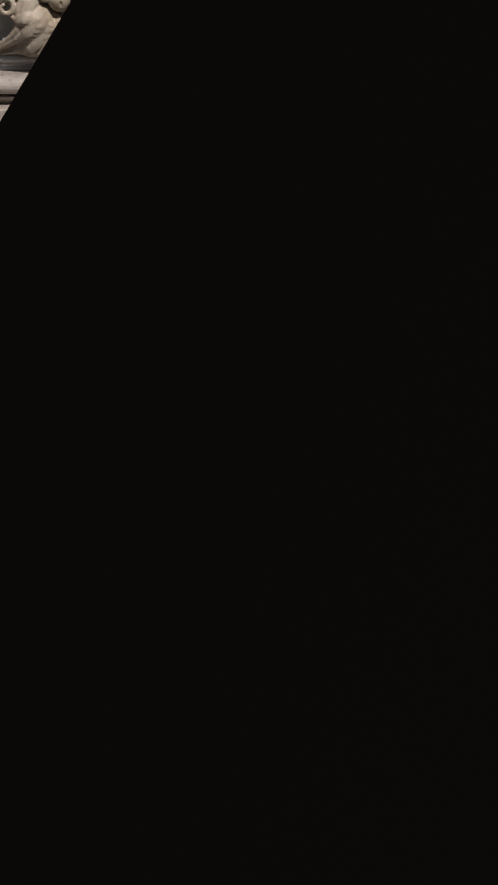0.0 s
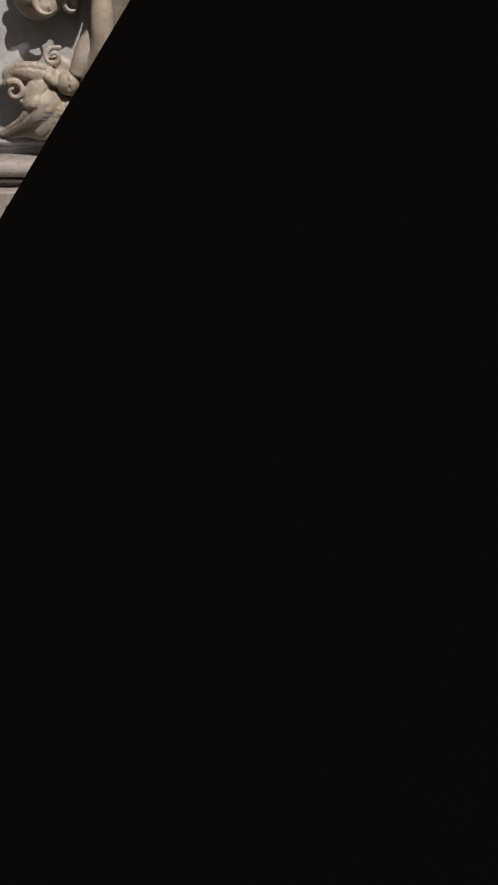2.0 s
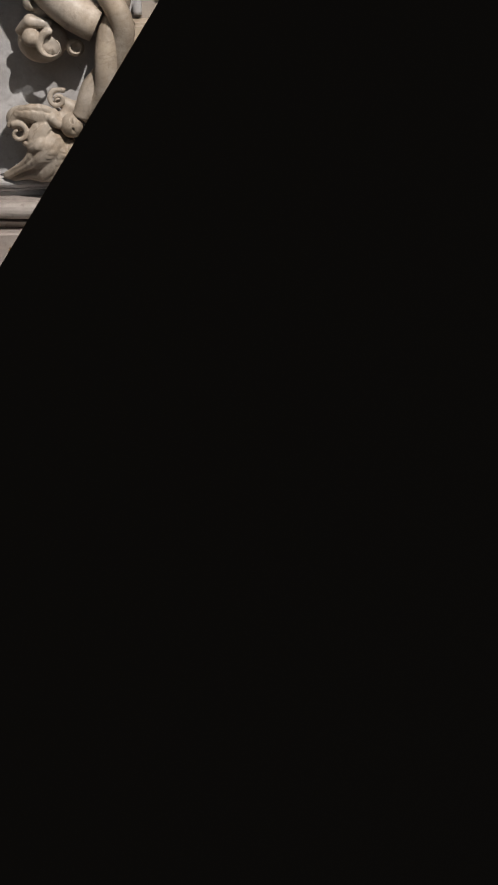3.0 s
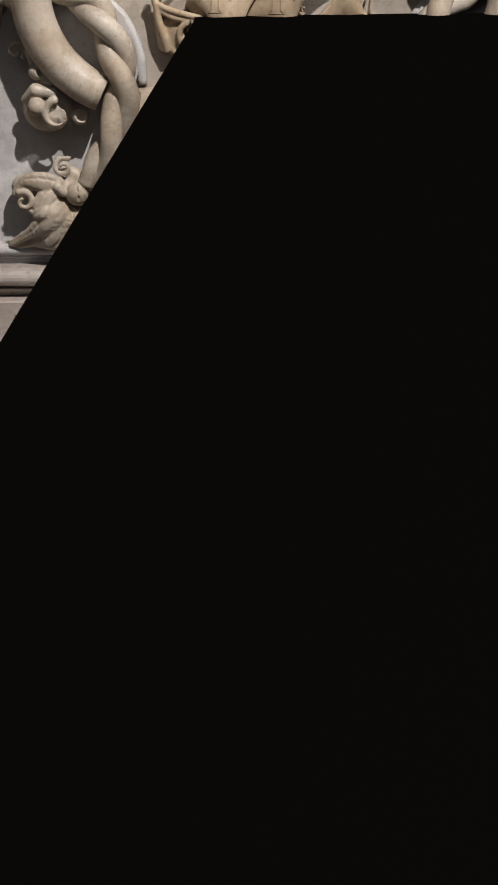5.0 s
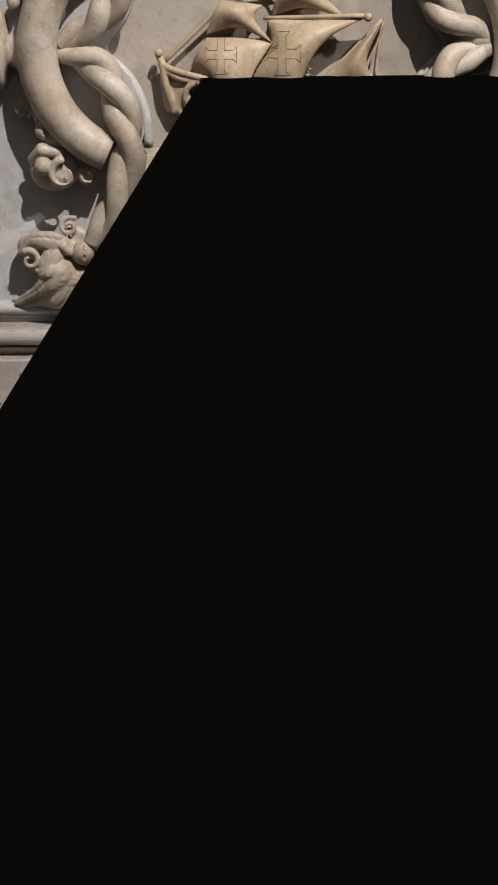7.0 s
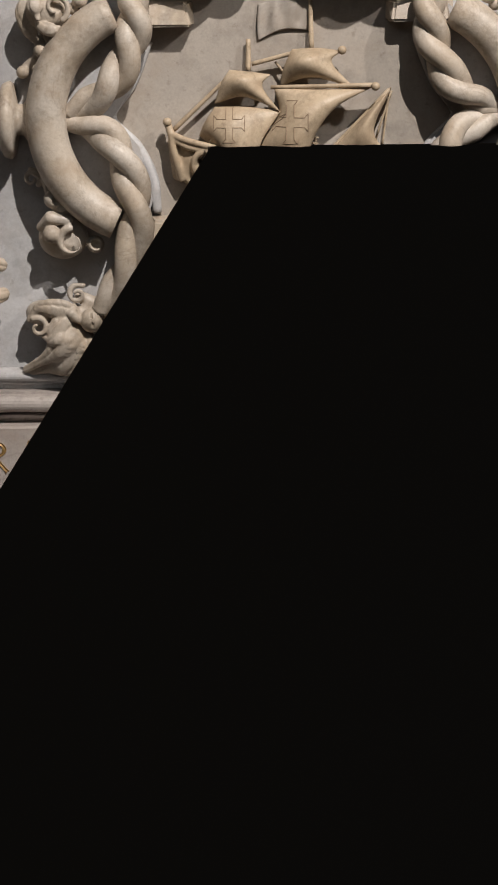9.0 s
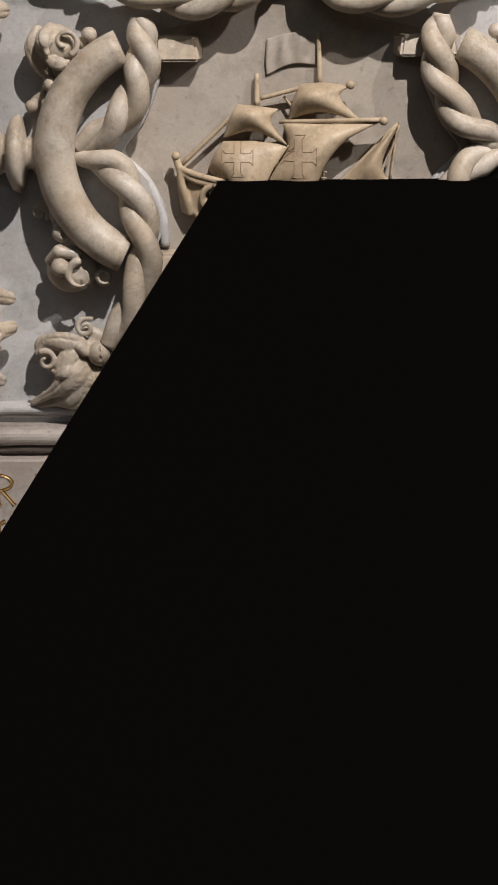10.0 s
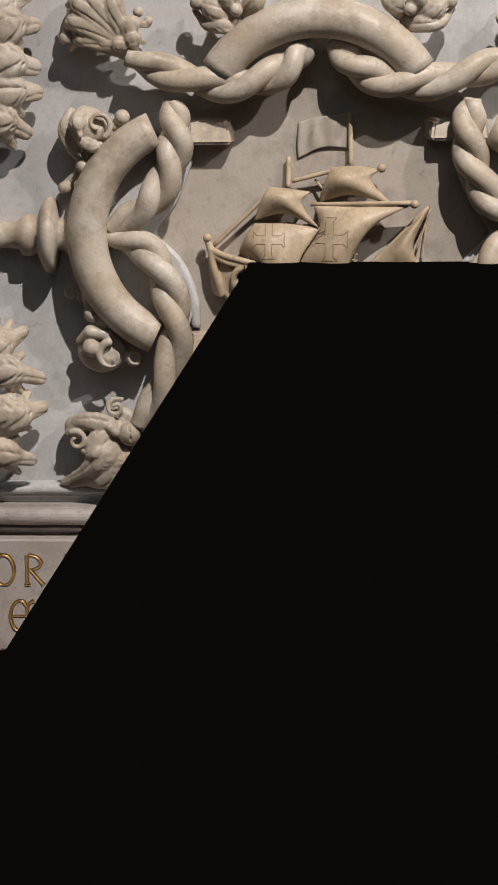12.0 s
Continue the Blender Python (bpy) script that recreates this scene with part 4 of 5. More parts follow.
pendant = part("pendant", box(bmesh.new(), -0.03, 0.03, 0.30, 0.362, 0.862, 0.915), RELIEF, tomb, "canted bracket and drop hanging over the slab")
canted([(0.866, 0.044, 0.315, 0.285), (0.869, 0.047, 0.312, 0.279), (0.880, 0.047, 0.312, 0.279), (0.884, 0.042, 0.318, 0.287)], "cap", "small pointed marble cap")
canted([(0.848, 0.052, 0.310, 0.275), (0.854, 0.048, 0.315, 0.282), (0.866, 0.026, 0.325, 0.300)], "neck", "stepped marble neck")
canted([(0.800, 0.046, 0.285, 0.246), (0.811, 0.048, 0.281, 0.241), (0.818, 0.056, 0.273, 0.227), (0.824, 0.069, 0.264, 0.210), (0.829, 0.074, 0.262, 0.206), (0.836, 0.074, 0.262, 0.206), (0.839, 0.064, 0.274, 0.224), (0.848, 0.054, 0.300, 0.262)], "bracket", "pointed marble bracket")
canted([(0.744, 0.010, 0.292, 0.284), (0.757, 0.022, 0.288, 0.276), (0.778, 0.042, 0.282, 0.260), (0.798, 0.050, 0.276, 0.240), (0.806, 0.052, 0.274, 0.236)], "drop", "tapering marble drop")
drop = Sculpt((-0.03, 0.25, 0.715), (0.03, 0.305, 0.765), 0.0015)
drop.ball((-0.002, 0.284, 0.744), (0.012, 0.012, 0.011), k=0.003)
drop.part("knob", RELIEF, pendant, "rounded marble knob")


# ---- the ship ----
ship = part("ship", box(bmesh.new(), -0.01, 0.01, 0.3576, 0.3592, 1.19, 1.21), SAIL, tomb, "carved sailing ship on a rough sea")


def sheet(top, bottom, left, right, bulge, thick, name, label, parent=ship, mat=SAIL, nu=26, nv=26, ripple=0.0):
    """A bulged sheet between four edges, with thickness. Returns a way to find points on it."""
    T, B, L, R = (np.array(spline(e, 41)) for e in (top, bottom, left, right))

    def at(u, v):
        pick = lambda E, s: np.array([np.interp(s, np.linspace(0, 1, 41), E[:, k]) for k in range(3)])
        a = (1 - v) * pick(T, u) + v * pick(B, u) + (1 - u) * pick(L, v) + u * pick(R, v)
        a -= (1 - u) * (1 - v) * T[0] + u * (1 - v) * T[-1] + (1 - u) * v * B[0] + u * v * B[-1]
        a[1] -= bulge * (math.sin(math.pi * min(1, max(0, u))) * math.sin(math.pi * min(1, max(0, v)))) ** 0.7
        a[1] -= ripple * math.sin(u * 19 + 2 * v) * math.sin(math.pi * v)
        return a

    verts, faces = [], []
    for back in (0, 1):
        for i in range(nu + 1):
            for j in range(nv + 1):
                verts.append(at(i / nu, j / nv) + np.array((0, thick * back, 0)))
    n = (nu + 1) * (nv + 1)
    q = lambda i, j, b: b * n + i * (nv + 1) + j
    for i in range(nu):
        for j in range(nv):
            faces.append((q(i, j, 0), q(i, j + 1, 0), q(i + 1, j + 1, 0), q(i + 1, j, 0)))
            faces.append((q(i, j, 1), q(i + 1, j, 1), q(i + 1, j + 1, 1), q(i, j + 1, 1)))
    for i in range(nu):
        faces.append((q(i, 0, 0), q(i + 1, 0, 0), q(i + 1, 0, 1), q(i, 0, 1)))
        faces.append((q(i, nv, 0), q(i, nv, 1), q(i + 1, nv, 1), q(i + 1, nv, 0)))
    for j in range(nv):
        faces.append((q(0, j, 0), q(0, j, 1), q(0, j + 1, 1), q(0, j + 1, 0)))
        faces.append((q(nu, j, 0), q(nu, j + 1, 0), q(nu, j + 1, 1), q(nu, j, 1)))
    ob = link(name, verts, faces, mat, parent, label, True)
    return at


fore = sheet([(-0.114, 0.325, 1.341), (-0.060, 0.318, 1.341), (-0.003, 0.315, 1.334)], [(-0.141, 0.335, 1.293), (-0.108, 0.325, 1.263), (-0.075, 0.318, 1.213), (-0.023, 0.318, 1.182)],
             [(-0.114, 0.325, 1.341), (-0.131, 0.325, 1.316), (-0.141, 0.335, 1.293)], [(-0.003, 0.315, 1.334), (-0.036, 0.308, 1.282), (-0.045, 0.310, 1.232), (-0.023, 0.318, 1.182)], 0.022, 0.012, "sail", "bulging foresail with a carved cross")
main = sheet([(-0.014, 0.320, 1.372), (0.066, 0.312, 1.369), (0.154, 0.310, 1.374)], [(-0.047, 0.325, 1.224), (0.002, 0.315, 1.222), (0.037, 0.310, 1.208), (0.064, 0.312, 1.186)],
             [(-0.014, 0.320, 1.372), (-0.007, 0.322, 1.328), (-0.037, 0.324, 1.280), (-0.047, 0.325, 1.224)], [(0.154, 0.310, 1.374), (0.087, 0.302, 1.338), (0.049, 0.300, 1.282), (0.046, 0.305, 1.235), (0.064, 0.312, 1.186)], 0.026, 0.012, "sail", "large bulging mainsail with a carved cross")
sheet([(-0.089, 0.330, 1.402), (-0.054, 0.325, 1.399), (-0.020, 0.322, 1.394)], [(-0.114, 0.328, 1.346), (-0.063, 0.315, 1.358), (-0.005, 0.312, 1.334)],
      [(-0.089, 0.330, 1.402), (-0.103, 0.325, 1.380), (-0.114, 0.328, 1.346)], [(-0.020, 0.322, 1.394), (-0.033, 0.315, 1.374), (-0.005, 0.312, 1.334)], 0.020, 0.010, "sail", "small bulging fore topsail")
sheet([(0.016, 0.330, 1.435), (0.057, 0.325, 1.437), (0.100, 0.322, 1.432)], [(-0.004, 0.328, 1.375), (0.049, 0.312, 1.389), (0.119, 0.312, 1.372)],
      [(0.016, 0.330, 1.435), (0.002, 0.325, 1.404), (-0.004, 0.328, 1.375)], [(0.100, 0.322, 1.432), (0.083, 0.312, 1.413), (0.119, 0.312, 1.372)], 0.022, 0.010, "sail", "small bulging main topsail")
sheet([(0.179, 0.330, 1.370), (0.181, 0.330, 1.371), (0.182, 0.330, 1.369)], [(0.065, 0.335, 1.250), (0.120, 0.320, 1.256), (0.187, 0.325, 1.253)],
      [(0.179, 0.330, 1.370), (0.125, 0.328, 1.312), (0.065, 0.335, 1.250)], [(0.182, 0.330, 1.369), (0.153, 0.318, 1.298), (0.187, 0.325, 1.253)], 0.016, 0.010, "sail", "triangular mizzen sail")


def crossed(at, u0, v0, du, dv):
    """A cross with flared ends, laid as a thin raised dark outline on a sail."""
    k = 0.22
    outline = [(-k, -k), (-k, -0.8), (-0.42, -1), (0.42, -1), (k, -0.8), (k, -k), (0.8, -k), (1, -0.42), (1, 0.42), (0.8, k), (k, k), (k, 0.8), (0.42, 1), (-0.42, 1), (-k, 0.8), (-k, k), (-0.8, k), (-1, 0.42), (-1, -0.42), (-0.8, -k), (-k, -k)]
    centre = at(u0, v0)

    def find(dx, dz):
        u, v = u0, v0
        for _ in range(6):
            p = at(u, v)
            gu, gv = (at(u + 0.01, v) - p) / 0.01, (at(u, v + 0.01) - p) / 0.01
            m = np.array(((gu[0], gv[0]), (gu[2], gv[2])))
            du_, dv_ = np.linalg.solve(m, np.array((centre[0] + dx - p[0], centre[2] + dz - p[2])))
            u, v = u + du_, v + dv_
        return at(u, v)

    pts = []
    for (a, b), (c, d) in zip(outline, outline[1:]):
        for s in (0, 0.34, 0.67):
            pts.append(find(du * (a + (c - a) * s), dv * (b + (d - b) * s)) + np.array((0, -0.0003, 0)))
    v, f = tube(pts + pts[:1], (0.0007, 0.0007), 6)
    link("cross", v, f, GROOVE, ship, "outlined cross on a sail")


# brown of the raised outlines puts an engraved line's shade into colour
GROOVE = material("grime", (0.32, 0.23, 0.15), (0.25, 0.18, 0.12), (0.20, 0.14, 0.10), 30.0, 0.7, 0.0, 0.2)
crossed(fore, 0.42, 0.28, 0.026, 0.031)
crossed(main, 0.30, 0.40, 0.030, 0.035)


def spar(name, a, b, r0, r1, label=""):
    tube_part(name, spline([a, b], 8), (r0 * 0.78, r1 * 0.78), SAIL, ship, label or "round marble spar", 10)


spar("mast", (-0.057, 0.345, 1.452), (-0.057, 0.338, 1.400), 0.0052, 0.0062, "mast head")
spar("mast", (0.047, 0.348, 1.525), (0.049, 0.338, 1.433), 0.0045, 0.006, "mast head")
spar("yard", (-0.187, 0.335, 1.300), (-0.095, 0.330, 1.386), 0.0055, 0.0045)
spar("yard", (-0.051, 0.338, 1.411), (0.019, 0.332, 1.429), 0.005, 0.005)
spar("yard", (-0.019, 0.322, 1.373), (0.154, 0.305, 1.376), 0.0045, 0.0055)
spar("yard", (0.065, 0.335, 1.252), (0.179, 0.325, 1.368), 0.004, 0.0045)
spar("yard", (-0.012, 0.342, 1.414), (0.002, 0.338, 1.397), 0.003, 0.003)
spar("yard", (0.183, 0.345, 1.364), (0.158, 0.348, 1.290), 0.0025, 0.0025)
spar("yard", (0.179, 0.345, 1.361), (0.167, 0.348, 1.272), 0.0025, 0.0025)
spar("yard", (0.061, 0.318, 1.183), (0.054, 0.325, 1.292), 0.003, 0.003)
spar("yard", (0.044, 0.325, 1.191), (0.044, 0.330, 1.268), 0.003, 0.003)
for i in range(11):
    lift = Vector((0, 0, 0.0098 * i))
    spar("rung", Vector((0.043, 0.318, 1.192)) + lift, Vector((0.060, 0.316, 1.191)) + lift, 0.0018, 0.0018, "ladder rung")
for a in ((0.155, 0.302, 1.374), (0.100, 0.320, 1.433), (-0.111, 0.315, 1.274), (-0.194, 0.325, 1.317)):
    knob = Sculpt(np.array(a) - 0.012, np.array(a) + 0.012, 0.0015)
    knob.ball(a, 0.0075, k=0.001)
    knob.part("knob", SAIL, ship, "round spar end")
sheet([(-0.040, 0.352, 1.509), (0.001, 0.350, 1.519), (0.051, 0.352, 1.525)], [(-0.041, 0.352, 1.449), (0.001, 0.350, 1.467), (0.050, 0.352, 1.465)], [(-0.040, 0.352, 1.509), (-0.042, 0.352, 1.478), (-0.041, 0.352, 1.449)],
      [(0.051, 0.352, 1.525), (0.049, 0.352, 1.496), (0.050, 0.352, 1.465)], 0.002, 0.008, "flag", "low-relief banner at the masthead", mat=PANEL, ripple=0.0028)

# hull, castles and rails, carved in one piece
hull = Sculpt(np.array((-0.225, 0.262, 1.13)), np.array((0.215, 0.3615, 1.42)), 0.0019)
for j in range(9):
    s = j / 8
    y = 0.312 + 0.022 * s * s
    hull.limb([SH(150 + 40 * s, 500 + 45 * s, .345), SH(250 + 10 * s, 560 + 45 * s, .316 + .02 * s), SH(400, 590 + 40 * s, .309 + .02 * s), SH(550, 588 + 40 * s, .309 + .02 * s), SH(705 - 30 * s, 545 + 50 * s, .33 + .02 * s)], (0.006, 0.010, 0.012, 0.012, 0.010), 0.006, steps=24)
WALES = ((((-0.149, 0.325, 1.252), (-0.131, 0.312, 1.223), (-0.098, 0.305, 1.203), (-0.021, 0.300, 1.185), (0.067, 0.300, 1.187), (0.155, 0.315, 1.206)), 0.0042),
               (((-0.174, 0.335, 1.232), (-0.116, 0.315, 1.181), (-0.021, 0.303, 1.159), (0.073, 0.303, 1.163), (0.158, 0.318, 1.185)), 0.0045),
               (((-0.116, 0.318, 1.222), (-0.063, 0.308, 1.196), (-0.010, 0.305, 1.194)), 0.0035),
               (((-0.188, 0.325, 1.297), (-0.160, 0.315, 1.286), (-0.110, 0.310, 1.273)), 0.0055), (((-0.184, 0.325, 1.289), (-0.157, 0.318, 1.275), (-0.116, 0.315, 1.270)), 0.006),
               (((-0.195, 0.330, 1.317), (-0.187, 0.325, 1.292), (-0.183, 0.325, 1.263), (-0.171, 0.332, 1.221)), 0.0065),
               (((-0.110, 0.312, 1.273), (-0.143, 0.315, 1.262), (-0.149, 0.318, 1.240), (-0.131, 0.315, 1.216)), 0.0055))
STERN = ((((0.073, 0.305, 1.185), (0.155, 0.312, 1.203)), 0.004), (((0.076, 0.312, 1.199), (0.155, 0.318, 1.216)), 0.0042), (((0.083, 0.318, 1.218), (0.155, 0.322, 1.230)), 0.0045), (((0.093, 0.322, 1.233), (0.149, 0.326, 1.243)), 0.0045),
               (((0.155, 0.330, 1.232), (0.159, 0.330, 1.197), (0.164, 0.335, 1.178)), 0.006), (((0.149, 0.330, 1.244), (0.156, 0.330, 1.226)), 0.006))
for pts, r in WALES + STERN:
    hull.limb(pts, (r, r), 0.002, steps=20)
# castle fronts filled behind the rails
for k in range(6):
    f = k / 5
    hull.limb([SH(130 + 12 * f, 415 + 90 * f, .345), SH(175 + 10 * f, 440 + 60 * f, .335)], (0.012, 0.012), 0.006)
    hull.limb([SH(585, 500 + 75 * f, .342), SH(700, 488 + 60 * f, .345)], (0.012, 0.012), 0.006)
hull.ball((-0.128, 0.325, 1.248), (0.014, 0.012, 0.012), k=0.003, cut=True)
for k in range(9):
    x = 245 + 11 * k
    hull.limb([SH(x, 505 + 2.6 * k, .322), SH(x + 4, 560 + 3 * k, .312)], (0.0028, 0.0028), 0.001)
for k in range(14):
    x = 380 + 23 * k
    dip = 0.0008 * (x - 470) ** 2
    hull.limb([SH(x, 588 - dip, .302), SH(x, 622 - dip, .303)], (0.0022, 0.0022), 0.001)
for k in range(6):
    for yy in (573, 545, 518):
        x = 590 + 19 * k
        hull.ball(SH(x, yy - 0.2 * (x - 590), .311 if yy > 560 else .320), 0.0035, k=0.001, cut=True)
hull.part("hull", SAIL, ship, "ship's hull with rails, gun ports and castles")

# the sea: broken, pecked waves over a smooth bowl
sea = Sculpt(np.array((-0.20, 0.27, 1.10)), np.array((0.215, 0.3615, 1.24)), 0.002)
rnd = random.Random(4)
for k in range(150):
    u = rnd.random()
    x = 195 + 515 * u
    edge = 40 * (2 * u - 1) ** 2
    lowest = 700 - 38 * (2 * u - 1) ** 2 - 10 * math.sin(u * 30)
    y = 618 - edge * 0.6 + rnd.random() * (lowest - 618 + edge * 0.4)
    d = Vector((0.003, 0.300, 1.176))
    sx, sz = d.x + (x - 441) * 0.000587, d.z - (y - 600) * 0.000600
    sea.ball((sx, 0.322 + rnd.uniform(-0.006, 0.012) + 0.02 * (2 * u - 1) ** 2, sz), (rnd.uniform(0.008, 0.019), rnd.uniform(0.008, 0.014), rnd.uniform(0.004, 0.009)), (0, rnd.uniform(-50, 50), 0), 0.0022)
for k in range(34):
    x = 200 + 500 * k / 33
    u = (x - 200) / 500
    sx, sz = -0.0605 + (x - 350) * 0.000587, 1.1385 + 0.040 * (2 * u - 1) ** 2 + 0.004 * math.sin(k * 1.3)
    sea.limb([(sx - 0.01, 0.312 + 0.024 * (2 * u - 1) ** 2, sz), (sx + 0.008, 0.306 + 0.024 * (2 * u - 1) ** 2, sz - 0.004)], (0.007, 0.004), 0.002)
sea.part("sea", RELIEF, ship, "rough pecked stone waves under the ship")
sheet([(-0.145, 0.346, 1.137), (0.002, 0.335, 1.118), (0.150, 0.346, 1.140)], [(-0.110, 0.357, 1.089), (0.001, 0.357, 1.049), (0.121, 0.357, 1.089)], [(-0.145, 0.346, 1.137), (-0.131, 0.350, 1.113), (-0.110, 0.357, 1.089)],
      [(0.150, 0.346, 1.140), (0.138, 0.350, 1.116), (0.121, 0.357, 1.089)], 0.010, 0.012, "bowl", "smooth marble bowl under the waves", mat=PANEL)


# ---- lettering: shallow gilded grooves ----
def bow(cx, cy, rx, ry, a0, a1, n=14):
    return [(cx + rx * math.cos(radians(a0 + (a1 - a0) * i / n)), cy + ry * math.sin(radians(a0 + (a1 - a0) * i / n))) for i in range(n + 1)]


STROKES = {
    "D": [[(0, 0.97), (0.14, 0.93), (0.34, 0.78), (0.36, 0.2), (0.2, 0.04), (0, 0.04)], bow(0.62, 0.5, 0.34, 0.47, 150, -150, 20)],
    "I": [[(0.5, 0.97), (0.5, 0.03)], [(0.1, 0.98), (0.9, 0.98)], [(0.1, 0.02), (0.9, 0.02)], [(0, 0.5), (1, 0.48)]],
    "S": [bow(0.5, 0.73, 0.42, 0.25, 25, 270, 16)[:-2] + [(0.5, 0.5)] + bow(0.48, 0.27, 0.46, 0.25, 70, -150, 16), [(0.95, 0.8), (0.97, 0.97)], [(0.02, 0.2), (0.02, 0.02)], [(0.52, 0.62), (0.6, 0.5), (0.5, 0.42)]],
    "P": [[(0.2, 0.97), (0.2, 0.03)], [(0, 0.98), (0.2, 0.97)], bow(0.25, 0.73, 0.65, 0.25, 90, -90, 14), [(0, 0.02), (0.95, 0.02), (1.0, 0.12)]],
    "O": [bow(0.5, 0.5, 0.42, 0.48, 90, 450, 28)],
    "C": [bow(0.46, 0.5, 0.40, 0.48, 70, 290, 22), [(1.0, 0.97), (0.82, 0.9), (0.74, 0.75), (0.74, 0.2), (0.85, 0.04), (1.0, 0.04)], [(0.6, 0.95), (0.74, 0.78)]],
    "E": [bow(0.46, 0.5, 0.40, 0.48, 70, 290, 22), [(1.0, 0.97), (0.82, 0.9), (0.74, 0.75), (0.74, 0.2), (0.85, 0.04), (1.0, 0.04)], [(0.6, 0.95), (0.74, 0.78)], [(0.1, 0.5), (0.72, 0.5)]],
    "A": [[(0.0, 0.95), (0.7, 0.97)], [(0.62, 0.97), (0.98, 0.03)], [(0.66, 0.9), (0.22, 0.03)], [(0.35, 0.4), (0.8, 0.4)], [(0.1, 0.02), (0.34, 0.02)], [(0.85, 0.02), (1.05, 0.02)]],
    "T": [[(0.15, 0.93), (0.5, 0.98), (0.95, 0.93)], bow(0.48, 0.48, 0.46, 0.46, 115, 300, 20), [(0.78, 0.93), (0.84, 0.6), (0.84, 0.03)], [(0.72, 0.02), (1.0, 0.02)]],
    "M": [[(0.15, 0.97), (0.12, 0.03)], [(0.15, 0.97), (0.5, 0.4), (0.86, 0.97)], [(0.86, 0.97), (0.9, 0.03)], [(0, 0.02), (0.28, 0.02)], [(0.75, 0.02), (1.05, 0.02)]],
    "N": [[(0.12, 0.97), (0.14, 0.03)], bow(0.5, 0.55, 0.38, 0.42, 150, -20, 14) + [(0.86, 0.1), (1.0, 0.03)]],
    "R": [[(0.2, 0.97), (0.2, 0.03)], bow(0.25, 0.74, 0.6, 0.24, 90, -90, 14), [(0.35, 0.52), (0.95, 0.03)], [(0.05, 0.02), (0.35, 0.02)]],
}


def groove(lines, x0, x1, z0, h, name, wide=0.0062):
    """Ribbons with a shallow V section along the strokes."""
    verts, faces = [], []
    rnd = random.Random(int(x0 * 9973))
    for line in lines:
        p = np.array([(x0 + (x1 - x0) * a, z0 + h * b) for a, b in line])
        if len(p) == 2:
            p = np.array([p[0] + (p[1] - p[0]) * s for s in (0, 0.1, 0.35, 0.65, 0.9, 1.0)])
        t = np.gradient(p, axis=0)
        t /= np.linalg.norm(t, axis=1)[:, None] + 1e-9
        nrm = np.stack([-t[:, 1], t[:, 0]], 1)
        base = len(verts)
        m = len(p)
        for i in range(m):
            upright = 0.55 + 0.55 * abs(t[i, 1])
            s = i / (m - 1)
            w = wide * 0.5 * upright * (1.0 + 0.5 * max(0, abs(2 * s - 1) - 0.8) * 5) * rnd.uniform(0.92, 1.08)
            for off, dep in ((-1, 0.0), (-0.92, -0.0015), (0, 0.0002), (0.92, -0.0015), (1, 0.0)):
                q = p[i] + nrm[i] * w * off
                verts.append((q[0], 0.2992 + dep, q[1]))
        for i in range(m - 1):
            for k in range(4):
                a = base + i * 5 + k
                faces.append((a, a + 1, a + 6, a + 5))
    return link(name, verts, faces, GOLD, slab)


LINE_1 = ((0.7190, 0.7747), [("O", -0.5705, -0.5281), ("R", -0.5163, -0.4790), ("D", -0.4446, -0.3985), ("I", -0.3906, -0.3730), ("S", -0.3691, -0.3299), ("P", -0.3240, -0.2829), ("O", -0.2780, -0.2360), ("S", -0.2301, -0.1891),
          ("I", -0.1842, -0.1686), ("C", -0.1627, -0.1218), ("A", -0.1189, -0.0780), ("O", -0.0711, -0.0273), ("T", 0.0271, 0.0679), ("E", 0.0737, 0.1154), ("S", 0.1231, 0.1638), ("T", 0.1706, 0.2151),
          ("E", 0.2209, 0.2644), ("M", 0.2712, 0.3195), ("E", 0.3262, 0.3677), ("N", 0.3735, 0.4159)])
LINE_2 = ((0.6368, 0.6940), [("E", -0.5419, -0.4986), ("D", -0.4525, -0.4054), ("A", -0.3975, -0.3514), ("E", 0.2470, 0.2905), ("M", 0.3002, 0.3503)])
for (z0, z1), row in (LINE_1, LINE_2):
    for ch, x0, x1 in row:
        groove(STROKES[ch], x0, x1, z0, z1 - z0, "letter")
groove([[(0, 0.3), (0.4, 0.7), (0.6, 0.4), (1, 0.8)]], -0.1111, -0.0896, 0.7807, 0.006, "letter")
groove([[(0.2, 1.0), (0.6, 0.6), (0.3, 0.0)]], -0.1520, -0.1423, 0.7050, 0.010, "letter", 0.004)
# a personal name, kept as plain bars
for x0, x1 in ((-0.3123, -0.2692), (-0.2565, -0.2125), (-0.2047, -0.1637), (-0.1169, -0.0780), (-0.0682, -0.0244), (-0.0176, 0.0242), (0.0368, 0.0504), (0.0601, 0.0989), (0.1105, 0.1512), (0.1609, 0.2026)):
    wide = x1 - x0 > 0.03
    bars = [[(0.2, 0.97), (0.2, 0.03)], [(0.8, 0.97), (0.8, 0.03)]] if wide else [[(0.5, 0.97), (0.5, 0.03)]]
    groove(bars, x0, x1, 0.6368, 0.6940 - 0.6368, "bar")


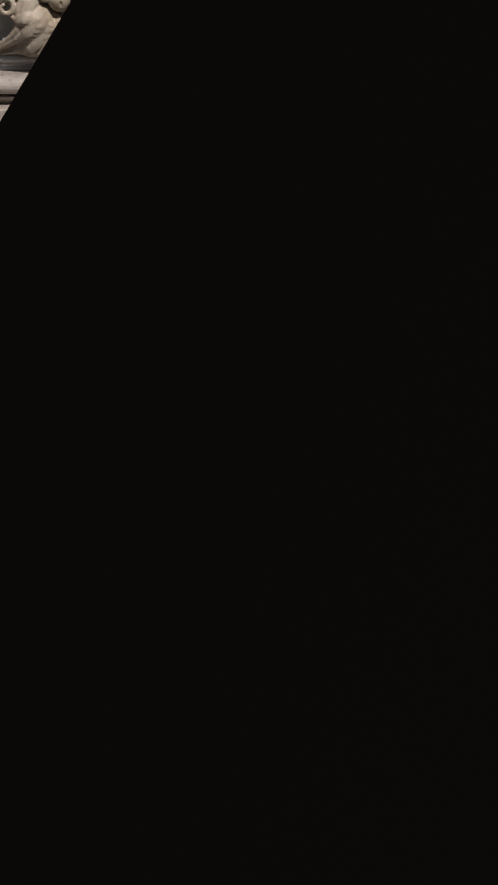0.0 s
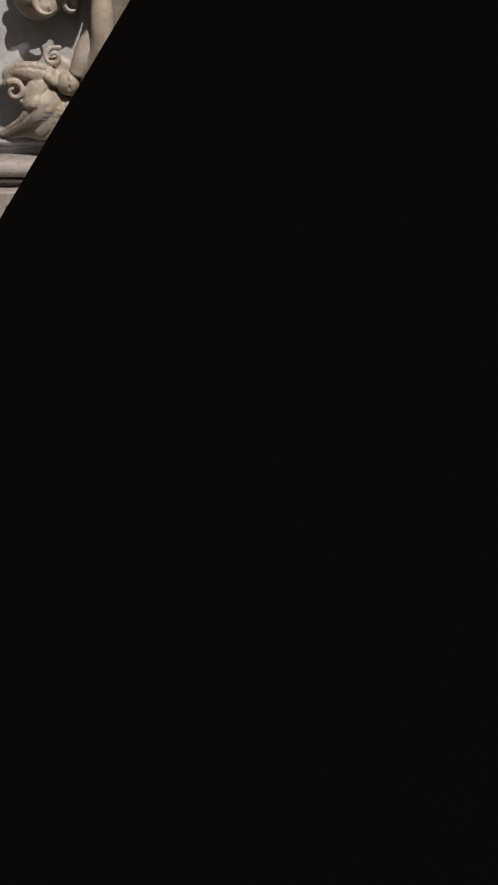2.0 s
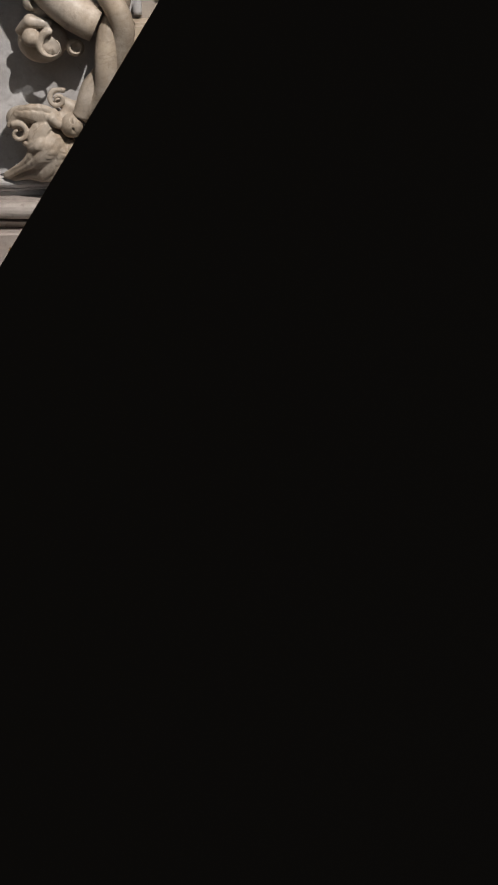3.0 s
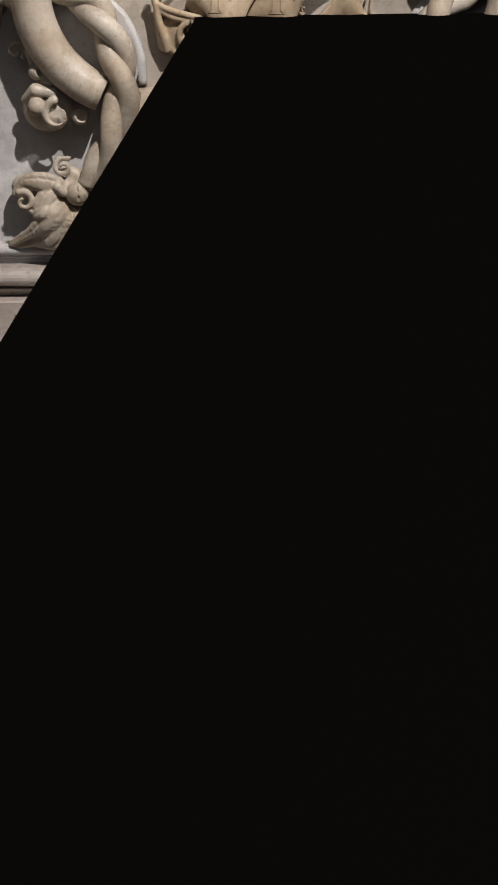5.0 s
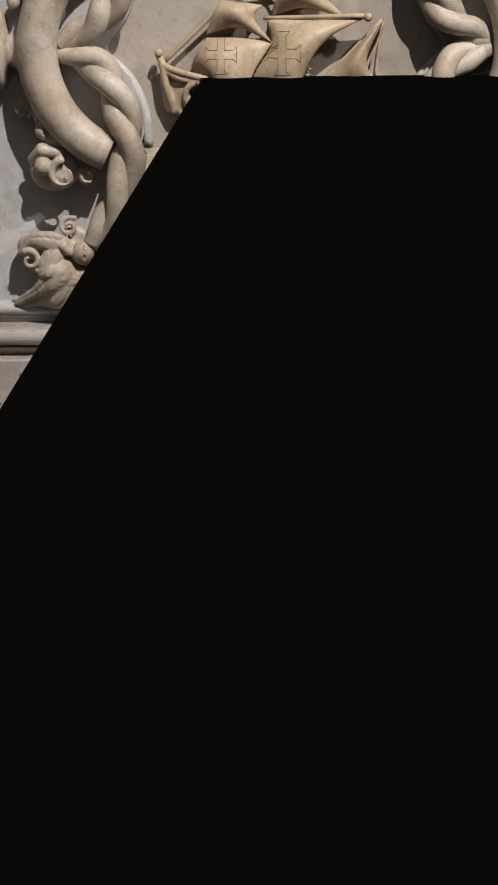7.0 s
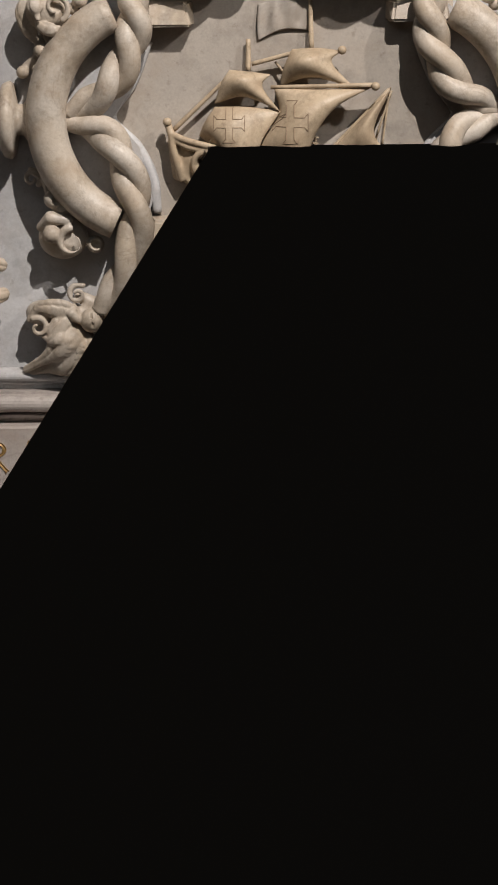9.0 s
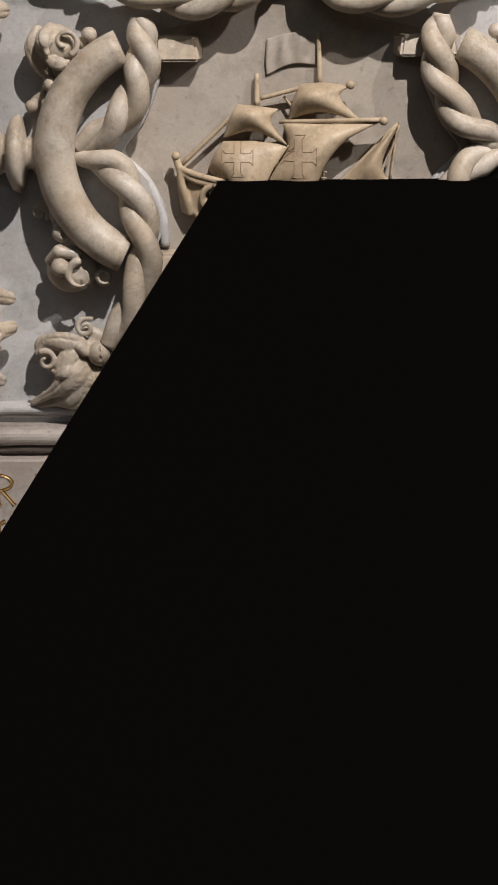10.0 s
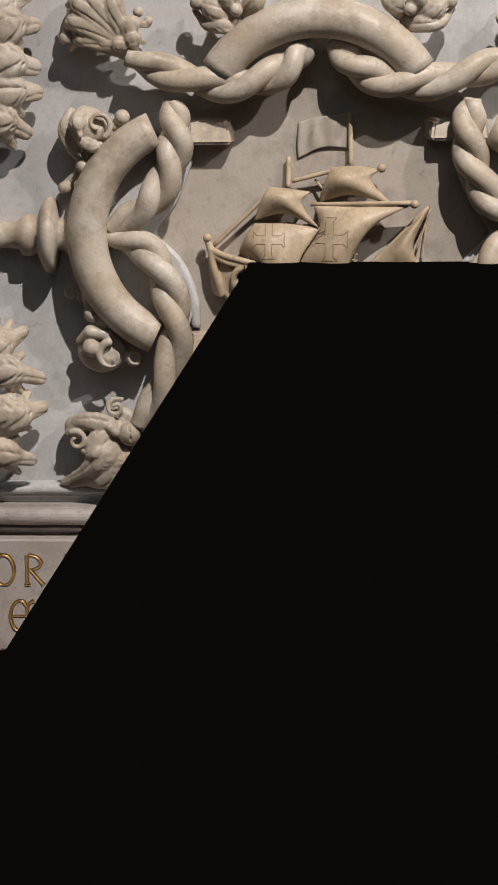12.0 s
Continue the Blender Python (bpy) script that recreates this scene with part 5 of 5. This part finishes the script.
# ---- the lion: one carved block of marble ----
class Lion(Sculpt):
    """The block out of which the lion is cut, with tools for fur."""

    heart = np.array((0.0, 0.330, 0.372))

    def hair(self, width, *stations, lines=3, flat=0.60, tip=0.2, k=0.0014):
        """A broad flat lock, combed into strands along its length, that ends in a curved point."""
        p = np.array([LD(*q) for q in stations])
        o = p.mean(0) - self.heart
        o[1] = min(o[1], -0.05) * 1.5
        o /= np.linalg.norm(o)
        m = 18
        p = spline(p, m)
        t = np.gradient(p, axis=0)
        t /= np.linalg.norm(t, axis=1)[:, None] + 1e-9
        s = np.linspace(0, 1, m)
        r = 0.92 * width * (0.62 + 0.45 * np.sin(math.pi * np.clip(s * 0.9 + 0.08, 0, 1))) * np.clip((1.0 - s) * 2.0, tip, 1) ** 0.9
        turn = (stations[0][0] * 0.37 + stations[0][1] * 0.53) % 6.0
        reach = r.max() + 2 * k + 2 * self.h
        w, g = self.window(p.min(0) - reach, p.max(0) + reach)
        best = np.full([v.stop - v.start for v in w], 1.0, np.float32)
        for i in range(m - 1):
            a, ba = p[i], p[i + 1] - p[i]
            ww, g = self.window(np.minimum(p[i], p[i + 1]) - reach, np.maximum(p[i], p[i + 1]) + reach)
            sub = tuple(slice(v.start - z.start, v.stop - z.start) for v, z in zip(ww, w))
            side = np.cross(t[i], o)
            side /= np.linalg.norm(side) + 1e-9
            up = np.cross(side, t[i])
            q = [g[c] - np.float32(a[c]) for c in range(3)]
            u = np.clip((q[0] * ba[0] + q[1] * ba[1] + q[2] * ba[2]) / (ba @ ba + 1e-9), 0, 1)
            e = [q[c] - u * ba[c] for c in range(3)]
            x = e[0] * side[0] + e[1] * side[1] + e[2] * side[2]
            y = (e[0] * up[0] + e[1] * up[1] + e[2] * up[2]) / flat
            z = e[0] * t[i][0] + e[1] * t[i][1] + e[2] * t[i][2]
            here = r[i] + (r[i + 1] - r[i]) * u
            along = (i + u) / (m - 1)
            comb = 1 - np.abs(np.sin(1.571 * (lines + 0.6) * x / here + turn + 0.9 * np.sin(along * 4.0 + turn)))
            d = np.sqrt(x * x + y * y + z * z) - here * (1.0 - 0.50 * comb ** 2.0 * np.clip(1.25 - along, 0.3, 1))
            best[sub] = np.minimum(best[sub], d * 0.75)
        self.blend(w, best.astype(np.float32), k, False)
        return self

    def skin(self, a, b):
        """The depth at which the stone begins, looked at from in front."""
        for y in np.arange(0.03, 0.32, 0.001):
            i = np.round((np.array(LD(a, b, y)) - self.lo) / self.h).astype(int)
            if self.d[tuple(np.clip(i, 0, self.n - 1))] < 0:
                return float(y)
        return 0.32

    def mass(self, a, b, y, r, turn=0, k=0.02, cut=False):
        return self.ball(LD(a, b, y), r, (0, turn, 0), k, cut)

    def ridge(self, radii, *stations, k=0.008, cut=False):
        return self.limb([LD(*q) for q in stations], radii, k, cut, 16)


def lion_head(s):
    """The bare head: skull, cheeks, muzzle, eyes."""
    s.mass(472, 790, .228, (0.088, 0.070, 0.078))
    s.mass(474, 840, .230, (0.104, 0.080, 0.095), k=0.03)
    for side in (-1, 1):
        x = lambda d: 474 + side * d
        s.mass(x(58), 840, .220, (0.048, 0.050, 0.076), side * 8, 0.03)
        s.ridge((0.032, 0.029, 0.026, 0.024), (x(15), 770, .178), (x(16), 830, .148), (x(17), 885, .114), (x(14), 912, .094), k=0.026)
        # brow, cheekbone
        s.mass(x(50), 776, .174, (0.034, 0.026, 0.022), side * -10, 0.026)
        s.mass(x(84), 796, .210, (0.022, 0.028, 0.032), 0, 0.03)
        s.mass(x(70), 870, .190, (0.028, 0.034, 0.028), side * 20, 0.025)
        s.mass(x(38), 904, .165, (0.022, 0.040, 0.030), 0, 0.025)
        s.mass(x(40), 866, .168, (0.026, 0.034, 0.030), 0, 0.03)
        # upper lip
        s.mass(x(28), 936, .110, (0.031, 0.040, 0.027), side * -8, 0.016)
        s.mass(x(35), 930, .138, (0.021, 0.038, 0.029), 0, 0.02)
    s.mass(474, 918, .088, (0.034, 0.022, 0.019), 0, 0.010)
    for side in (-1, 1):
        x = lambda d: 474 + side * d
        s.mass(x(25), 915, .092, (0.016, 0.020, 0.016), 0, 0.010)
        # eye: hollow, ball, lids
        e = s.skin(x(60), 838)
        s.mass(x(61), 823, e - .002, (0.031, 0.022, 0.0190), side * 5, 0.006, True)
        s.mass(x(36), 826, s.skin(x(36), 826), (0.010, 0.008, 0.008), side * 25, 0.010, True)
        s.mass(x(60), 824, e + .031, (0.0255, 0.0255, 0.0245), 0, 0.002)
        s.ridge((0.003, 0.0060, 0.0066, 0.003), (x(90), 822, e + .013), (x(75), 808, e - .001), (x(54), 805, e - .003), (x(35), 819, e - .003), k=0.003)
        s.ridge((0.003, 0.0040, 0.0040, 0.003), (x(88), 827, e + .013), (x(75), 841, e + .005), (x(55), 844, e + .003), (x(35), 830, e - .002), k=0.004)
        # the brow's hair: a fan of short strokes, raised and cut in turn
        for i in range(13):
            u = i / 12
            foot = (x(24 + 56 * u), 795 - 7 * math.sin(math.pi * u))
            head = (x(26 + 68 * u + 5 * (i % 2)), 758 + 22 * u * u - 8 * (i % 3))
            mid = ((foot[0] + head[0]) / 2 + side * 4, (foot[1] + head[1]) / 2)
            if i % 2:
                s.ridge((0.0008, 0.0021, 0.0006), *[(*q, s.skin(*q) - .0004) for q in (foot, mid, head)], k=0.001, cut=True)
            else:
                s.ridge((0.0010, 0.0030, 0.0010), *[(*q, s.skin(*q)) for q in (foot, mid, head)], k=0.0015)
        # nostrils and the fold of the nose's wing
        s.mass(x(37), 906, s.skin(x(37), 906) - .002, (0.0065, 0.015, 0.0085), side * 15, 0.003, True)
        s.mass(x(20), 927, s.skin(x(20), 927) - .001, (0.0105, 0.018, 0.0095), side * 40, 0.003, True)
        s.ridge((0.002, 0.0032, 0.003), *[(x(d), h_, s.skin(x(d), h_)) for d, h_ in ((38, 912), (35, 922), (27, 930))], k=0.003, cut=True)
        # folds of the lip and whisker pits
        s.ridge((0.0012, 0.0026, 0.0012), *[(x(d), h_, s.skin(x(d), h_)) for d, h_ in ((60, 936), (46, 946), (28, 948))], k=0.003, cut=True)
        for i in range(6):
            s.mass(x(34 + 5 * i), 928 + 7 * (i % 3), s.skin(x(34 + 5 * i), 928 + 7 * (i % 3)), 0.0018, 0, 0.001, True)
        # the line of the mouth
        s.ridge((0.002, 0.0046, 0.0052, 0.004), *[(x(d), h_, s.skin(x(d), h_)) for d, h_ in ((60, 952), (44, 961), (22, 959), (0, 952))], k=0.003, cut=True)
    s.ridge((0.0026, 0.0034), (474, 932, s.skin(474, 932)), (474, 952, s.skin(474, 952)), k=0.002, cut=True)
    s.mass(474, 972, .126, (0.046, 0.040, 0.013), 0, 0.006)
    s.mass(474, 994, .140, (0.050, 0.046, 0.026), 0, 0.012)


def lion_mane(s):
    """The mane: broad locks swept back from the face, the deep ones first."""
    h = s.hair
    # crown
    h(.019, (480, 646, .245), (440, 634, .240), (400, 638, .234), (372, 646, .230))
    h(.019, (470, 642, .250), (510, 630, .245), (550, 630, .240), (590, 644, .236))
    h(.018, (452, 650, .215), (412, 640, .205), (372, 644, .206), (338, 652, .214), lines=3)
    h(.016, (428, 668, .196), (398, 662, .186), (366, 664, .192), (348, 684, .204), lines=3)
    h(.015, (400, 690, .190), (378, 676, .184), (360, 682, .190), (346, 694, .200), lines=2)
    h(.016, (462, 640, .214), (500, 630, .216), (532, 640, .210), (556, 664, .200), lines=3)
    h(.017, (548, 636, .224), (578, 634, .218), (600, 644, .214), (614, 662, .218), lines=2)
    h(.017, (546, 652, .206), (576, 658, .196), (604, 668, .194), (622, 690, .200), lines=3)
    # ears: thin curved shells with a tuft inside
    s.mass(326, 690, .236, (0.038, 0.022, 0.033), -20, 0.004)
    s.mass(330, 694, .212, (0.031, 0.020, 0.026), -20, 0.003, True)
    s.mass(632, 688, .236, (0.034, 0.022, 0.033), 30, 0.004)
    s.mass(624, 696, .210, (0.029, 0.020, 0.026), 30, 0.003, True)
    for i in range(4):
        h(.007, (372 - 6 * i, 702 - 2 * i, .196), (348 - 5 * i, 694 - 4 * i, .202), (334 - 4 * i, 682 + 4 * i, .212), lines=1)
    # beside the brow, one side
    h(.019, (400, 704, .172), (355, 708, .172), (315, 722, .178), (282, 744, .192), lines=4)
    h(.012, (330, 715, .170), (295, 724, .182), (282, 738, .196), lines=2)
    h(.021, (392, 728, .164), (352, 744, .160), (318, 746, .164), (288, 750, .176), lines=4)
    h(.013, (298, 740, .160), (330, 756, .156), (362, 756, .158), (372, 748, .164), lines=2)
    h(.020, (316, 744, .222), (284, 748, .222), (272, 768, .224), (286, 792, .220), lines=2)
    h(.015, (384, 724, .172), (372, 752, .172), (368, 784, .176), (360, 812, .176), lines=2)
    # the flank on that side
    h(.024, (330, 796, .205), (292, 802, .210), (264, 830, .210), (258, 866, .204), (268, 896, .192), lines=2)
    h(.020, (322, 770, .200), (300, 800, .192), (302, 830, .186), (296, 858, .180), lines=3)
    h(.017, (260, 822, .184), (276, 838, .174), (288, 854, .172), (284, 876, .176), lines=1)
    h(.014, (306, 822, .168), (322, 796, .158), (344, 776, .152), (370, 764, .154), lines=2, tip=0.75)
    h(.020, (368, 800, .166), (338, 832, .156), (306, 866, .158), (272, 906, .160), (256, 936, .158), lines=4)
    h(.018, (362, 838, .156), (332, 868, .146), (296, 896, .146), (262, 926, .146), (238, 958, .146), lines=4)
    h(.016, (356, 872, .150), (322, 896, .140), (286, 922, .136), (256, 950, .134), lines=3)
    h(.016, (300, 850, .180), (268, 890, .180), (250, 914, .182), (240, 906, .186), lines=2)
    h(.013, (262, 920, .170), (240, 944, .164), (224, 966, .158), lines=1)
    h(.018, (318, 912, .144), (280, 920, .138), (250, 944, .132), (246, 974, .126), (268, 996, .118), lines=3)
    h(.017, (300, 930, .126), (278, 946, .116), (272, 972, .110), (284, 990, .108), lines=3, tip=0.5)
    h(.012, (330, 918, .128), (306, 936, .120), (296, 966, .110), lines=2)
    # the collar between cheek and paw
    h(.014, (348, 892, .160), (384, 896, .158), (404, 924, .146), (418, 962, .132), lines=1)
    h(.012, (372, 928, .138), (396, 944, .128), (408, 976, .116), lines=1)
    h(.015, (594, 868, .174), (560, 898, .160), (546, 934, .142), (540, 982, .130), lines=1)
    # over the brow, the other side
    h(.017, (482, 650, .178), (516, 648, .172), (540, 664, .166), (560, 684, .170), lines=3)
    h(.018, (484, 658, .164), (502, 682, .148), (524, 698, .144), (552, 712, .152), lines=3)
    h(.014, (500, 668, .158), (524, 678, .150), (546, 690, .150), (562, 704, .156), lines=2)
    h(.018, (530, 656, .190), (556, 674, .174), (584, 694, .164), (614, 706, .168), lines=3)
    h(.017, (548, 694, .160), (576, 700, .148), (600, 712, .146), (618, 728, .156), lines=3)
    h(.016, (540, 718, .168), (582, 736, .158), (618, 744, .160), (648, 752, .172), lines=3)
    h(.023, (618, 704, .196), (654, 714, .200), (678, 740, .206), (660, 768, .204), lines=3)
    h(.014, (636, 714, .186), (656, 734, .190), (652, 756, .190), lines=2)
    # the flank on that side
    h(.026, (630, 768, .214), (666, 776, .208), (688, 800, .202), (702, 828, .196), lines=2, tip=0.25)
    h(.018, (620, 776, .204), (650, 788, .194), (668, 812, .188), (678, 838, .184), lines=3)
    h(.014, (614, 812, .176), (642, 806, .172), (660, 820, .172), (672, 850, .176), lines=2)
    h(.018, (598, 836, .166), (632, 826, .158), (660, 838, .160), (688, 862, .170), lines=3, tip=0.5)
    h(.018, (594, 858, .160), (632, 848, .150), (664, 858, .154), (696, 880, .166), lines=2, tip=0.5)
    h(.017, (574, 888, .154), (606, 866, .148), (648, 866, .148), (692, 876, .158), lines=2)
    h(.025, (560, 918, .150), (606, 896, .140), (652, 898, .140), (690, 894, .150), (700, 918, .152), lines=1)
    h(.017, (570, 922, .136), (620, 912, .126), (668, 916, .130), (698, 934, .138), (694, 968, .138), lines=3)
    h(.014, (640, 930, .122), (668, 934, .120), (690, 958, .120), (682, 990, .116), (652, 996, .108), lines=2, tip=0.5)
    h(.012, (640, 948, .116), (662, 954, .112), (682, 974, .112), lines=1)
    # drilled hollows
    s.mass(346, 729, .150, (0.022, 0.020, 0.0055), 4, 0.003, True)
    s.mass(426, 708, .146, (0.009, 0.024, 0.018), 20, 0.004, True)
    s.mass(372, 914, .140, (0.022, 0.030, 0.010), 8, 0.004, True)
    s.mass(312, 926, .118, (0.006, 0.024, 0.014), 30, 0.003, True)
    s.mass(668, 982, .104, (0.013, 0.022, 0.007), -10, 0.003, True)
    s.ridge((0.002, 0.0065, 0.0065, 0.002), (604, 886, .122), (632, 884, .118), (662, 875, .122), (688, 870, .136), k=0.003, cut=True)
    s.ridge((0.003, 0.008, 0.003), (566, 728, .148), (592, 731, .142), (616, 727, .146), k=0.003, cut=True)
    s.ridge((0.002, 0.006, 0.002), (602, 860, .140), (616, 856, .136), (632, 850, .138), k=0.003, cut=True)
    s.ridge((0.002, 0.005, 0.002), (500, 660, .156), (514, 668, .150), (526, 674, .150), k=0.003, cut=True)
    s.ridge((0.002, 0.005, 0.002), (580, 650, .190), (596, 649, .190), (608, 653, .196), k=0.003, cut=True)
    s.ridge((0.002, 0.006, 0.002), (316, 708, .160), (296, 714, .168), (288, 722, .178), k=0.003, cut=True)
    s.ridge((0.003, 0.006, 0.003), (300, 768, .168), (325, 768, .160), (350, 765, .160), k=0.003, cut=True)
    s.ridge((0.003, 0.008, 0.004), (650, 940, .108), (664, 930, .106), (676, 938, .110), k=0.003, cut=True)
    s.ridge((0.002, 0.007, 0.003), (530, 648, .176), (548, 660, .166), (562, 676, .164), k=0.003, cut=True)
    s.ridge((0.002, 0.006, 0.002), (566, 690, .160), (588, 692, .156), (600, 698, .160), k=0.003, cut=True)
    s.ridge((0.002, 0.006, 0.003), (436, 652, .190), (410, 652, .184), (386, 654, .186), k=0.003, cut=True)
    s.ridge((0.002, 0.007, 0.003), (408, 678, .164), (392, 690, .166), (378, 694, .174), k=0.003, cut=True)
    # swept lock and curled forelock over the forehead
    h(.022, (474, 656, .170), (436, 660, .154), (408, 684, .146), (404, 712, .152), lines=4, tip=0.5)
    s.mass(464, 714, .152, (0.020, 0.020, 0.040), 0, 0.005)
    h(.013, (468, 662, .150), (447, 690, .138), (443, 722, .132), (458, 752, .134), lines=2, tip=0.5)
    h(.013, (470, 664, .148), (490, 692, .138), (488, 722, .130), (464, 746, .128), lines=2, tip=0.5)
    h(.010, (470, 674, .138), (474, 698, .128), (468, 718, .122), (456, 724, .122), lines=1, tip=0.6)
    s.ridge((0.001, 0.004, 0.004, 0.001), *[(p, q, s.skin(p, q)) for p, q in ((464, 676), (457, 698), (454, 718), (458, 732))], k=0.002, cut=True)
    s.ridge((0.001, 0.004, 0.001), *[(p, q, s.skin(p, q)) for p, q in ((480, 686), (482, 706), (476, 726))], k=0.002, cut=True)


def carve_lion():
    s = Lion((-0.268, 0.012, 0.2585), (0.278, 0.46, 0.632), 0.0019)
    # body, neck and the mass under the mane
    s.ball((0.0, 0.40, 0.36), (0.17, 0.16, 0.15), k=0.02)
    s.ball((0.0, 0.36, 0.47), (0.13, 0.12, 0.12), k=0.03)
    s.ball((-0.000, 0.300, 0.365), (0.172, 0.088, 0.150), k=0.03)
    s.ball((-0.001, 0.270, 0.500), (0.126, 0.070, 0.080), k=0.03)
    s.ball((-0.174, 0.225, 0.306), (0.055, 0.075, 0.065), k=0.03)
    s.ball((0.169, 0.225, 0.305), (0.050, 0.075, 0.065), k=0.03)
    lion_head(s)
    lion_mane(s)
    # beard
    rnd = random.Random(3)
    for k in range(22):
        x = 396 + 8.2 * k
        lean = rnd.uniform(-20, 20)
        out_ = rnd.uniform(-0.008, 0.008)
        s.limb([LN(x, 640 + rnd.uniform(-8, 8), .104 + out_), LN(x + lean, 680, .090 + out_), LN(x + lean * 0.2, 706, .088 + out_), LN(x - lean, 728 + rnd.uniform(-20, 8), .095 + out_)], (0.003, rnd.uniform(0.004, 0.007), 0.0045, 0.0012), 0.0008, steps=10)
    for k in range(6):
        x = 412 + 26 * k + rnd.uniform(-6, 6)
        s.limb([LN(x, 664, .080), LN(x + rnd.uniform(-8, 8), 696, .080), LN(x, 726, .086)], (0.0015, 0.0045, 0.003), 0.001, cut=True, steps=8)

    # paws
    for toes, palm, claws in ((((196, 640), (234, 628), (286, 626), (338, 645)), 266, (238, 282)), (((612, 642), (660, 616), (713, 614), (768, 636)), 690, (668, 706))):
        s.limb([LN(palm, 660, .105), LN(palm - 10, 620, .19)], (0.046, 0.044), 0.01)
        s.ball(LN(palm, 690, .085), (0.057, 0.048, 0.032), k=0.012)
        for k, (x, y) in enumerate(toes):
            outer = k in (0, 3)
            d = 0.018 if outer else 0.0
            r = 0.0165 if outer else 0.0175
            s.limb([LN(x, y - 32, .092 + d), LN(x, y + 10, .060 + d), LN(x + (266 - x if palm < 400 else 688 - x) * 0.08, y + 55, .050 + d)], (r * 0.85, r, r * 0.92), 0.008, steps=10)
            s.ball(LN(x + (palm - x) * 0.08, y + 78, .053 + d), (0.0165, 0.018, 0.015), k=0.005)
        for x in claws:
            s.limb([LN(x, 668, .034), LN(x, 690, .0285), LN(x + 2, 712, .031)], (0.0048, 0.0046, 0.0012), 0.001, steps=8)
            for dx in (-11, 0, 11):
                s.limb([LN(x + dx, 662 + abs(dx) * .5, .0365), LN(x + dx * 1.1, 678, .033)], (0.0034, 0.0012), 0.001)
        for k in range(13):
            x = palm - 78 + 13 * k
            side_ = abs(k - 6)
            s.limb([LN(x, 640 + 9 * (k % 3) + 2 * side_, .032 + .0035 * side_), LN(x + 3, 672 + 6 * (k % 2), .026 + .0035 * side_), LN(x - 2, 706, .028 + .0035 * side_)], (0.0006, 0.0022, 0.0006), 0.001, cut=True, steps=8)
        for k in range(7):
            x = palm - 60 + 20 * k
            s.limb([LN(x, 728, .045 + .004 * abs(k - 3)), LN(x + 3, 742, .040 + .004 * abs(k - 3))], (0.0035, 0.002), 0.001)
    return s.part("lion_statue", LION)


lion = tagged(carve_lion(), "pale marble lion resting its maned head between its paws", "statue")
